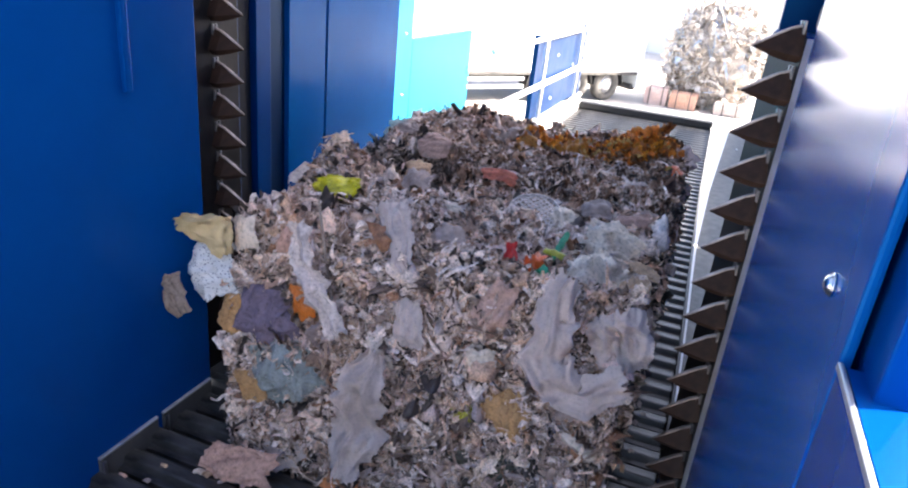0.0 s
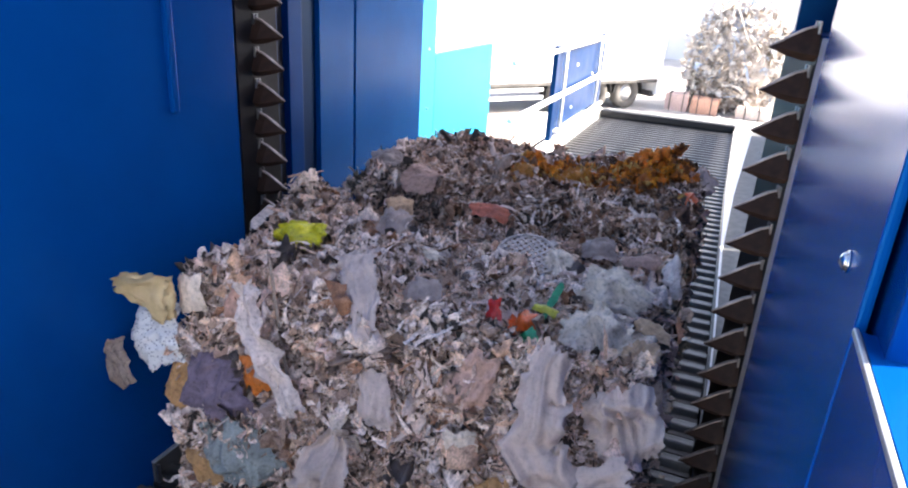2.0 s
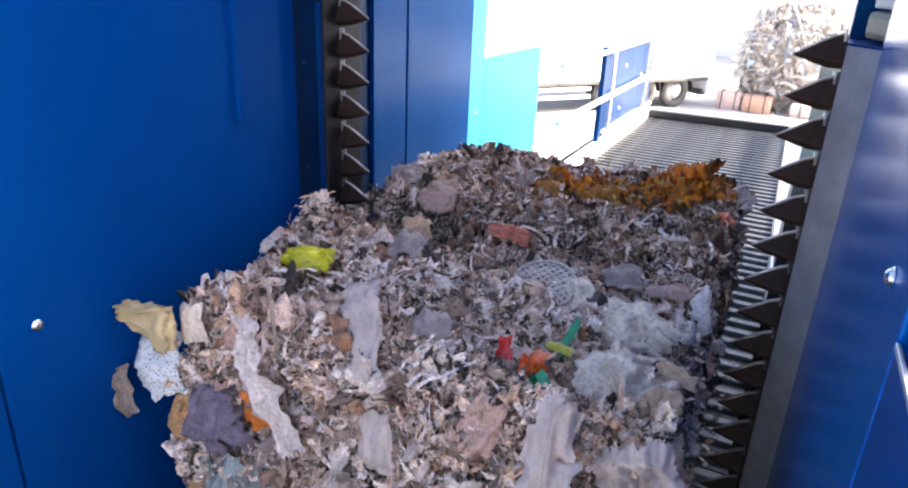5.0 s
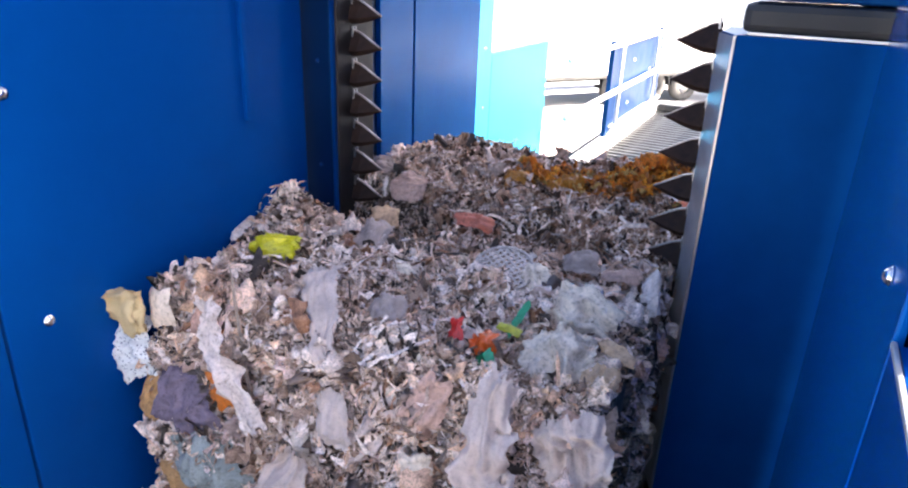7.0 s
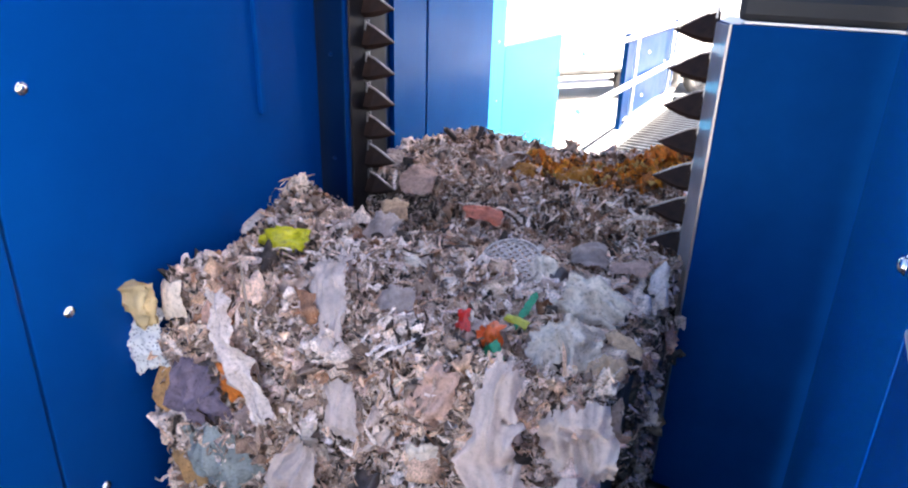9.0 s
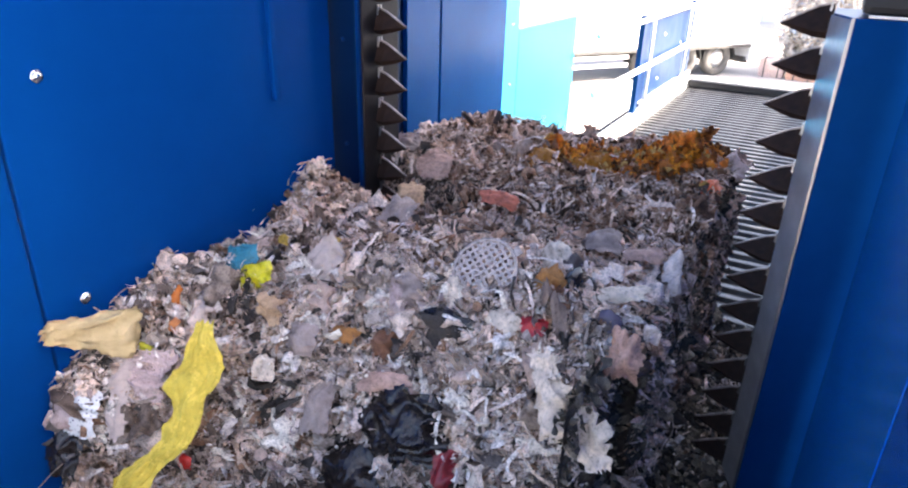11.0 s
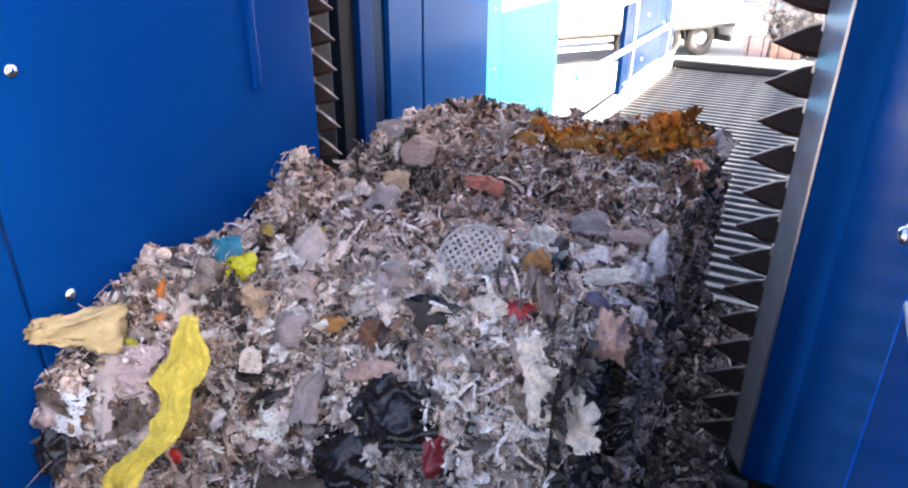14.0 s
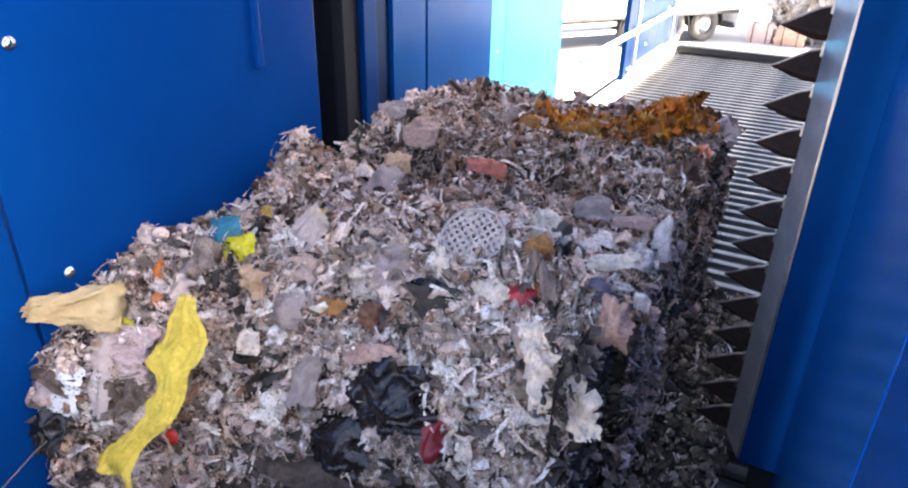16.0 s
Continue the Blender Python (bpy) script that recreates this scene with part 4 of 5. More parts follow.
def pleated(name, line, mat, parent, label="", pleats=5.0, depth=0.16, flat=(0, -0.95, 0.3), seed=1, torn=0.10):
    """A long gathered strip of film or cloth along a line of (x, y, z, width), with pleats running lengthwise and a torn rim."""
    n = Vector(flat).normalized()
    pts = [Vector(p[:3]) for p in line]
    wid = [p[3] for p in line]
    rows, cols = 44, 30
    bm = bmesh.new()
    grid = []
    for i in range(rows):
        u = i / (rows - 1) * (len(pts) - 1)
        k = min(int(u), len(pts) - 2)
        f = u - k
        a0, a3 = pts[max(k - 1, 0)], pts[min(k + 2, len(pts) - 1)]
        p1, p2 = pts[k], pts[k + 1]
        c = 0.5 * (2 * p1 + (p2 - a0) * f + (2 * a0 - 5 * p1 + 4 * p2 - a3) * f * f + (3 * p1 - a0 - 3 * p2 + a3) * f ** 3)
        w = wid[k] + (wid[k + 1] - wid[k]) * (f * f * (3 - 2 * f))
        t = (p2 - p1).normalized()
        side = t.cross(n).normalized()
        c = c + side * (0.22 * w * noise.noise(Vector((u * 1.7, seed * 3.1, 0))))
        row = []
        for j in range(cols):
            v = j / (cols - 1) - 0.5
            rim = 1 + torn * 5.0 * abs(v) * (noise.noise(Vector((u * 4.1, v * 2, seed))) + 0.7 * noise.noise(Vector((u * 13, v * 3, seed + 5))))
            q = v * pleats + 0.5 * noise.noise(Vector((u * 1.3, v * 2, seed + 9)))
            h = depth * (0.75 * (0.35 - abs(noise.noise(Vector((q, u * 0.45, seed * 2.3))))) + 0.14 * (0.3 - abs(noise.noise(Vector((q * 2.3, u * 1.9, seed))))) + 0.22 * noise.noise(Vector((q * 1.6, u * 3.6, seed + 2))) + 0.9 * noise.noise(Vector((v * 1.8, u * 1.9, seed + 4))))
            end = 0.10 * noise.noise(Vector((v * 9, seed * 1.1, i > rows / 2))) * (1 if i in (0, rows - 1) else 0)
            row.append(bm.verts.new(c + side * (v * w * rim) + n * (h * max(w, 0.05) * 1.6 - 0.5 * w * v * v + 0.01) + t * end * w * 3))
        grid.append(row)
    for r0, r1 in zip(grid, grid[1:]):
        for j in range(cols - 1):
            bm.faces.new((r0[j], r0[j + 1], r1[j + 1], r1[j]))
    return part(name, bm, mat, parent, label, True)


# ---- front slab in loose clumps, which drop off ----
COLS = [BX0 - 0.005, -0.95, -0.65, -0.34, BX1]
ROWS = [0.0, 0.26, 0.53, 0.83]
clumps = {}


def clump_core(c, r):
    """A rough filled block of one cell between the outer face and the slope behind it."""
    x0, x1, z0, z1 = COLS[c], COLS[c + 1], ROWS[r], ROWS[r + 1]
    n = 9
    bm = bmesh.new()
    bmesh.ops.create_cube(bm, size=1)
    bmesh.ops.subdivide_edges(bm, edges=list(bm.edges), cuts=n, use_grid_fill=True)
    xs = np.array([v.co.x + 0.5 for v in bm.verts])
    ys = np.array([v.co.y + 0.5 for v in bm.verts])
    zs = np.array([v.co.z + 0.5 for v in bm.verts])
    X, Z = x0 + xs * (x1 - x0), z0 + zs * (z1 - z0)
    if r == 2:
        Z = np.minimum(Z, 0.80)
    Zc = np.minimum(Z, 0.76)
    yo = front_out(X, np.minimum(Z, 0.79)) + 0.02
    yi = np.interp(Zc, [0.0, 0.5, 0.76], [1.70, 1.80, 1.93])
    yi = np.maximum(yi, yo + 0.03)
    Y = yo + ys * (yi - yo)
    if r == 2:
        lid = top_z(X, np.maximum(Y, 1.5)) + 0.006
        Z = np.where(zs > 0.97, lid, np.minimum(Z, lid - 0.03 * (1 - zs)))
    for v, x, y, z in zip(bm.verts, X, Y, Z):
        v.co = (x, y, z)
    return bm


for r in range(3):
    for c in range(4):
        e = tagged(new("waste_clump"), "loose clump of shredded waste at the bale's front", "waste clump", "clumps of the bale's front")
        clumps[c, r] = e
        part("core", clump_core(c, r), CORE, e)
for kind, counts in (('out', (2500, 10500, 3000, 14000, 14000, 34)), ('outtop', (950, 4200, 1300, 5000, 5600, 10)), ('cell', (500, 1500, 800, 600, 600, 0))):
    for which, n, mat in zip(LAYERS, counts, (MIX, MIX, MIX, MIX_LIGHT, MIX_LIGHT, MIX)):
        P, N = spots(n, kind)
        ci = np.clip(np.searchsorted(COLS, P[:, 0]) - 1, 0, 3)
        ri = np.clip(np.searchsorted(ROWS, P[:, 2] - (0.02 if kind == 'cell' else 0)) - 1, 0, 2)
        for (c, r), e in clumps.items():
            sel = (ci == c) & (ri == r)
            if sel.sum() > 0:
                lay(P[sel], N[sel], which, mat, e)



# ---- colours of the single scraps ----
S_LIME = scrap_mat("lime_scrap", (0.62, 0.63, 0.017), 0.4)
S_WHITE = scrap_mat("white_scrap", (0.819, 0.716, 0.600), 0.55)
S_GREY = scrap_mat("grey_scrap", (0.315, 0.270, 0.224), 0.5)
S_TAN = scrap_mat("tan_scrap", (0.541, 0.346, 0.153), 0.8)
S_PINKISH = scrap_mat("pinkish_scrap", (0.546, 0.391, 0.320), 0.6)
S_PURPLE = scrap_mat("purple_scrap", (0.179, 0.158, 0.224), 0.85)
S_ORANGE = scrap_mat("orange_scrap", (0.645, 0.202, 0.025), 0.5)
S_ORANGE2 = scrap_mat("orange2_scrap", (0.780, 0.134, 0.013), 0.45)
S_PALEBLUE = scrap_mat("paleblue_scrap", (0.281, 0.355, 0.365), 0.7)
S_BLUEWHITE = scrap_mat("bluewhite_scrap", (0.66, 0.63, 0.60), 0.5)
S_RED = scrap_mat("red_scrap", (0.645, 0.029, 0.017), 0.4)
S_LIMEG = scrap_mat("limeg_scrap", (0.468, 0.499, 0.043), 0.45)
S_GREEN = scrap_mat("green_scrap", (0.021, 0.346, 0.170), 0.4)
S_BEIGE = scrap_mat("beige_scrap", (0.572, 0.432, 0.281), 0.85)
S_PEACH = scrap_mat("peach_scrap", (0.62, 0.42, 0.33), 0.9)
S_DKGREEN = scrap_mat("dkgreen_scrap", (0.053, 0.056, 0.036), 0.5)
S_SALMON = scrap_mat("salmon_scrap", (0.66, 0.23, 0.15), 0.6)
S_AMBER = scrap_mat("amber_scrap", (0.520, 0.230, 0.025), 0.35)
S_CYAN = scrap_mat("cyan_scrap", (0.031, 0.259, 0.383), 0.5)
S_LILAC = scrap_mat("lilac_scrap", (0.630, 0.539, 0.528), 0.7)
S_YELLOWISH = scrap_mat("yellowish_scrap", (0.676, 0.480, 0.085), 0.5)
S_BLACKFILM = scrap_mat("blackfilm_scrap", (0.023, 0.020, 0.020), 0.22, 0.5, 9.0)
S_DKRED = scrap_mat("dkred_scrap", (0.437, 0.029, 0.043), 0.4)
S_OCHRE = scrap_mat("ochre_scrap", (0.437, 0.221, 0.068), 0.8)
S_RED2 = scrap_mat("red2_scrap", (0.32, 0.03, 0.04), 0.4, 0.6)
S_PEACHO = scrap_mat("peacho_scrap", (0.624, 0.259, 0.085), 0.7)
S_BROWN = scrap_mat("brown_scrap", (0.231, 0.121, 0.072), 0.8)
S_NAVYF = scrap_mat("navyf_scrap", (0.105, 0.102, 0.160), 0.5)
S_FILM = scrap_mat("clear_film", (0.66, 0.62, 0.59), 0.34, 0.22, 14.0, 0.3)
S_GREYFILM = scrap_mat("grey_film", (0.47, 0.43, 0.41), 0.35, 0.4, 20.0, 0.15)
S_YELFILM = scrap_mat("yellow_film", (0.76, 0.66, 0.12), 0.26, 0.12, 30.0, 0.15)


def spotted():
    m, nt, b = nodes_of("spotted_cloth")
    tc = nt.nodes.new("ShaderNodeTexCoord")
    v = nt.nodes.new("ShaderNodeTexVoronoi")
    v.inputs["Scale"].default_value = 105
    link(nt, tc.outputs["Object"], v.inputs["Vector"])
    r = ramp_node(nt, v.outputs["Distance"], [(0.16, (0.12, 0.12, 0.15)), (0.36, (0.72, 0.70, 0.68))])
    link(nt, r.outputs[0], b.inputs["Base Color"])
    b.inputs["Roughness"].default_value = 0.8
    return m


S_LACE = spotted()

# ---- single scraps ----
scrap("film_scrap", (0.165, 0.090), facing(-1.040, 1.800, 0.822, 0.00, -0.66, 0.75, 14), S_LIME, clumps[0, 2], "crumpled lime yellow film", seed=3)
scrap("plastic_lid", (0.073, 0.104), facing(-1.167, 1.501, 0.730, 0.00, -0.97, 0.24, 15), S_WHITE, clumps[0, 2], "white plastic lid", seed=4, bend=0.15, crumple=0.04)
scrap("cloth_scrap", (0.212, 0.172), facing(-1.296, 1.467, 0.590, -0.28, -0.94, 0.19, 20), S_LACE, clumps[0, 2], "white cloth with dark spots", seed=5)
scrap("film_scrap", (0.115, 0.143), facing(-1.417, 1.459, 0.481, -0.28, -0.94, 0.19, 40), S_GREY, clumps[0, 1], "", seed=6)
scrap("foam_scrap", (0.081, 0.110), facing(-1.188, 1.459, 0.483, 0.00, -0.97, 0.24, 0), S_TAN, clumps[0, 1], "tan foam scrap", seed=7, thick=0.012)
scrap("plastic_scrap", (0.151, 0.037), facing(-1.069, 1.477, 0.589, 0.00, -0.97, 0.24, 38), S_PINKISH, clumps[0, 2], "", seed=8)
scrap("cloth_scrap", (0.177, 0.186), facing(-1.054, 1.441, 0.524, 0.00, -0.97, 0.24, 12), S_PURPLE, clumps[0, 1], "dull violet cloth", seed=9, fold=16, crumple=0.22, ragged=0.09)
scrap("plastic_scrap", (0.081, 0.151), facing(-0.953, 1.471, 0.621, 0.00, -0.97, 0.24, 5), S_ORANGE, clumps[0, 2], "torn orange plastic", seed=10, ragged=0.2)
scrap("cloth_scrap", (0.212, 0.224), facing(-0.991, 1.422, 0.392, 0.00, -0.97, 0.24, 20), S_PALEBLUE, clumps[0, 1], "pale blue cloth", seed=11, crumple=0.3, fold=16, ragged=0.09)
scrap("cord", (0.010, 0.335), facing(-0.885, 1.490, 0.716, 0.00, -0.97, 0.24, 18), S_GREY, clumps[1, 2], "thin dark cord", seed=14, crumple=0.02, bend=0.05)
scrap("card_scrap", (0.075, 0.106), facing(-0.367, 2.050, 0.794, 0.00, -0.54, 0.84, 20), S_WHITE, bale, "", seed=17)
scrap("paper_scrap", (0.176, 0.132), facing(-0.183, 1.886, 0.812, 0.00, -0.54, 0.84, -20), S_WHITE, clumps[3, 2], "crumpled white paper", seed=18, crumple=0.28, fold=18, ragged=0.09)
scrap("paper_scrap", (0.056, 0.130), facing(-0.061, 2.104, 0.787, 0.00, -0.54, 0.84, 10), S_BLUEWHITE, bale, "", seed=19)
scrap("plastic_scrap", (0.036, 0.044), facing(-0.423, 1.690, 0.785, 0.00, -0.54, 0.84, 0), S_RED, clumps[2, 2], "torn red plastic", seed=20, crumple=0.3, ragged=0.28, bend=0.1)
scrap("plastic_scrap", (0.056, 0.063), facing(-0.353, 1.678, 0.781, 0.00, -0.54, 0.84, 20), S_ORANGE2, clumps[2, 2], "bright orange plastic", seed=22, crumple=0.3, ragged=0.28, bend=0.1)
scrap("plastic_scrap", (0.060, 0.024), facing(-0.316, 1.750, 0.788, 0.00, -0.54, 0.84, -10), S_LIMEG, clumps[3, 2], "", seed=22)
scrap("strap", (0.018, 0.105), facing(-0.307, 1.785, 0.800, 0.00, -0.54, 0.84, -8), S_GREEN, clumps[3, 2], "green packing strap", seed=23, bend=0.4)
scrap("strap", (0.047, 0.071), facing(-0.320, 1.605, 0.759, 0.00, -0.97, 0.24, -40), S_GREEN, clumps[3, 2], "", seed=24)
scrap("paper_scrap", (0.165, 0.182), facing(-0.183, 1.692, 0.793, 0.00, -0.54, 0.84, 15), S_WHITE, clumps[3, 2], "large crumpled white sheet", seed=25, crumple=0.34, fold=16, ragged=0.09)
scrap("film_scrap", (0.140, 0.166), facing(-0.077, 1.479, 0.709, 0.00, -0.97, 0.24, 20), S_FILM, clumps[3, 2], "", seed=27, crumple=0.3)
scrap("plastic_scrap", (0.087, 0.066), facing(-0.075, 1.511, 0.741, 0.00, -0.97, 0.24, -10), S_PINKISH, clumps[3, 2], "", seed=28)
scrap("card_scrap", (0.066, 0.033), facing(-0.854, 1.643, 0.777, 0.00, -0.54, 0.84, 25), S_WHITE, clumps[1, 2], "", seed=29)
scrap("card_scrap", (0.048, 0.030), facing(-0.678, 1.893, 0.803, 0.00, -0.54, 0.84, 0), S_WHITE, clumps[1, 2], "", seed=30)
scrap("card_scrap", (0.027, 0.041), facing(-0.455, 1.560, 0.755, 0.00, -0.97, 0.24, 0), S_WHITE, clumps[2, 2], "", seed=31)
scrap("card_scrap", (0.030, 0.041), facing(-0.487, 1.502, 0.693, 0.00, -0.97, 0.24, 30), S_WHITE, clumps[2, 2], "", seed=32)
scrap("card_scrap", (0.079, 0.045), facing(-0.410, 1.476, 0.551, 0.00, -0.97, 0.24, 0), S_WHITE, clumps[2, 2], "", seed=33)
scrap("plastic_scrap", (0.105, 0.096), facing(-1.161, 1.955, 0.810, 0.00, -0.54, 0.84, 0), S_BEIGE, bale, "", seed=34, thick=0.01)
scrap("plastic_scrap", (0.093, 0.083), facing(-0.962, 2.252, 0.790, 0.00, -0.54, 0.84, 30), S_BEIGE, bale, "", seed=35, thick=0.01)
scrap("foam_scrap", (0.049, 0.105), facing(-1.023, 1.510, 0.725, 0.00, -0.97, 0.24, -10), S_PEACH, clumps[0, 2], "", seed=36, thick=0.01)
scrap("plastic_scrap", (0.063, 0.092), facing(-1.246, 1.901, 0.805, 0.00, -0.54, 0.84, 0), S_BLUEWHITE, clumps[0, 2], "", seed=37)
scrap("plastic_scrap", (0.076, 0.096), facing(-0.077, 1.639, 0.788, 0.00, -0.54, 0.84, 0), S_BEIGE, clumps[3, 2], "", seed=38)
scrap("plastic_scrap", (0.081, 0.037), facing(-0.069, 1.765, 0.789, 0.00, -0.54, 0.84, -20), S_BEIGE, clumps[3, 2], "", seed=39)
scrap("film_scrap", (0.102, 0.155), facing(-0.883, 2.047, 0.795, 0.00, -0.54, 0.84, 0), S_GREYFILM, bale, "", seed=40)
scrap("film_scrap", (0.079, 0.144), facing(-0.620, 1.468, 0.604, 0.00, -0.97, 0.24, 20), S_FILM, clumps[2, 2], "", seed=41)
scrap("plastic_scrap", (0.085, 0.147), facing(-0.402, 1.490, 0.697, 0.00, -0.97, 0.24, -15), S_PINKISH, clumps[2, 2], "", seed=42, crumple=0.2)
scrap("film_scrap", (0.095, 0.106), facing(-0.608, 1.680, 0.791, 0.00, -0.54, 0.84, 30), S_GREYFILM, clumps[2, 2], "", seed=43)
scrap("film_strip", (0.056, 0.137), facing(-0.707, 1.473, 0.510, 0.00, -0.97, 0.24, 30), S_WHITE, clumps[1, 1], "", seed=44)
scrap("plastic_scrap", (0.053, 0.073), facing(-0.739, 1.501, 0.684, 0.00, -0.97, 0.24, 30), S_BLUEWHITE, clumps[1, 2], "", seed=45)
scrap("plastic_scrap", (0.100, 0.087), facing(-0.280, 2.218, 0.788, 0.00, -0.54, 0.84, 10), S_GREYFILM, bale, "", seed=46)
scrap("plastic_scrap", (0.114, 0.047), facing(-0.155, 2.182, 0.789, 0.00, -0.54, 0.84, 10), S_PINKISH, bale, "", seed=47)
scrap("plastic_scrap", (0.065, 0.090), facing(-0.082, 2.725, 0.825, 0.00, -0.54, 0.84, 0), S_ORANGE2, bale, "", seed=48)
scrap("film_scrap", (0.068, 0.045), facing(-0.442, 1.461, 0.395, 0.00, -0.97, 0.24, 0), S_LIME, clumps[2, 1], "", seed=49)
scrap("card_scrap", (0.118, 0.118), facing(-0.316, 1.453, 0.435, 0.00, -0.97, 0.24, 20), S_TAN, clumps[3, 1], "folded tan cardboard", seed=50, thick=0.006)
scrap("paper_scrap", (0.085, 0.074), facing(-0.408, 1.465, 0.556, 0.00, -0.97, 0.24, 10), S_WHITE, clumps[2, 2], "", seed=51)
scrap("cloth_scrap", (0.199, 0.183), facing(-0.990, 1.444, 0.323, 0.00, -0.97, 0.24, 10), S_PALEBLUE, clumps[0, 1], "", seed=53)
scrap("foam_scrap", (0.081, 0.102), facing(-1.184, 1.468, 0.465, 0.00, -0.97, 0.24, 0), S_TAN, clumps[0, 1], "", seed=54, thick=0.01)
scrap("card_scrap", (0.094, 0.140), facing(-1.113, 1.441, 0.284, 0.00, -0.97, 0.24, 20), S_TAN, clumps[0, 1], "", seed=55)
scrap("film_scrap", (0.173, 0.122), facing(-0.977, 1.426, 0.084, 0.00, -0.97, 0.24, 20), S_FILM, clumps[0, 0], "", seed=56)
scrap("film_scrap", (0.265, 0.106), facing(-0.323, 1.441, 0.269, 0.00, -0.97, 0.24, 0), S_DKGREEN, clumps[3, 1], "dark green film", seed=58)
scrap("plastic_scrap", (0.091, 0.065), facing(-0.147, 1.475, 0.522, 0.00, -0.97, 0.24, 0), S_WHITE, clumps[3, 1], "", seed=59)
scrap("plastic_scrap", (0.094, 0.034), facing(-0.122, 1.462, 0.396, 0.00, -0.97, 0.24, -20), S_WHITE, clumps[3, 1], "", seed=60)
scrap("plastic_scrap", (0.130, 0.060), facing(-0.665, 2.325, 0.808, 0.00, -0.54, 0.84, -5), S_SALMON, bale, "salmon pink plastic", seed=61)
scrap("foil_scrap", (0.147, 0.098), facing(-0.493, 2.724, 0.844, 0.00, -0.54, 0.84, -4), S_AMBER, bale, "amber foil sheet", seed=62, crumple=0.4)
scrap("foil_scrap", (0.105, 0.098), facing(-0.670, 2.677, 0.842, 0.00, -0.54, 0.84, 10), S_AMBER, bale, "", seed=63, crumple=0.4)
scrap("film_scrap", (0.152, 0.141), facing(-1.177, 2.559, 0.848, 0.00, -0.54, 0.84, 0), S_GREYFILM, bale, "", seed=64)
scrap("plastic_scrap", (0.142, 0.119), facing(-0.980, 2.456, 0.843, 0.00, -0.54, 0.84, 10), S_PINKISH, bale, "", seed=65)
scrap("plastic_scrap", (0.103, 0.097), facing(-1.092, 1.604, 0.761, 0.00, -0.80, 0.60, 20), S_CYAN, heap, "torn sky-blue plastic", seed=66)
scrap("film_scrap", (0.110, 0.066), facing(-1.018, 1.575, 0.757, 0.00, -0.80, 0.60, 35), S_LIME, heap, "lime yellow film", seed=67)
scrap("cloth_scrap", (0.130, 0.121), facing(-1.107, 1.283, 0.601, 0.00, -0.80, 0.60, 0), S_LILAC, heap, "pale lilac wad", seed=71, crumple=0.25)
scrap("cloth_scrap", (0.118, 0.110), facing(-1.207, 1.168, 0.529, 0.00, -0.80, 0.60, 0), S_LACE, heap, "white cloth with dark spots", seed=72)
scrap("film_scrap", (0.105, 0.151), facing(-1.235, 1.132, 0.436, 0.00, -0.80, 0.60, 0), S_BLACKFILM, heap, "dark film", seed=73)
scrap("film_scrap", (0.106, 0.172), facing(-0.895, 1.693, 0.771, 0.00, -0.80, 0.60, -10), S_FILM, heap, "white film", seed=74)
scrap("plastic_scrap", (0.039, 0.058), facing(-0.927, 1.797, 0.773, 0.00, -0.80, 0.60, 0), S_YELLOWISH, heap, "", seed=75)
scrap("plastic_scrap", (0.035, 0.030), facing(-1.074, 1.766, 0.770, 0.00, -0.80, 0.60, 0), S_YELLOWISH, heap, "", seed=76)
scrap("plastic_scrap", (0.066, 0.068), facing(-0.926, 1.526, 0.714, 0.00, -0.80, 0.60, 0), S_BEIGE, heap, "", seed=77, crumple=0.35, tuck=0.6, ragged=0.2)
scrap("film_scrap", (0.219, 0.196), facing(-0.528, 1.512, 0.511, 0.00, -0.80, 0.60, 10), S_BLACKFILM, heap, "glossy black film bag", seed=78, crumple=0.22, fold=13)
scrap("film_scrap", (0.205, 0.150), facing(-0.663, 1.471, 0.357, 0.00, -0.80, 0.60, -15), S_BLACKFILM, heap, "glossy black film", seed=79, crumple=0.22, fold=13)
scrap("film_scrap", (0.125, 0.038), facing(-0.500, 1.702, 0.720, 0.00, -0.80, 0.60, -5), S_BLACKFILM, heap, "", seed=80, tuck=0.5)
scrap("card_scrap", (0.094, 0.067), facing(-0.369, 1.727, 0.732, 0.00, -0.80, 0.60, -25), S_WHITE, heap, "white folded card", seed=81, crumple=0.05)
scrap("plastic_scrap", (0.065, 0.063), facing(-0.301, 1.751, 0.743, 0.00, -0.80, 0.60, 0), S_DKRED, heap, "dark red plastic", seed=82)
scrap("stick", (0.033, 0.110), facing(-0.526, 1.764, 0.748, 0.00, -0.80, 0.60, 20), S_WHITE, heap, "white plastic stick", seed=83, crumple=0.03, bend=0.05, thick=0.006)
scrap("card_scrap", (0.058, 0.080), facing(-0.318, 1.884, 0.800, 0.00, -0.54, 0.84, 20), S_OCHRE, heap, "", seed=84, crumple=0.3, ragged=0.2, tuck=0.5)
scrap("film_scrap", (0.047, 0.089), facing(-0.268, 1.918, 0.794, 0.00, -0.54, 0.84, 0), S_BLACKFILM, heap, "", seed=85)
scrap("foam_scrap", (0.083, 0.102), facing(-0.077, 1.722, 0.741, 0.00, -0.80, 0.60, 0), S_PEACH, heap, "", seed=88, crumple=0.3, tuck=0.7, ragged=0.2)
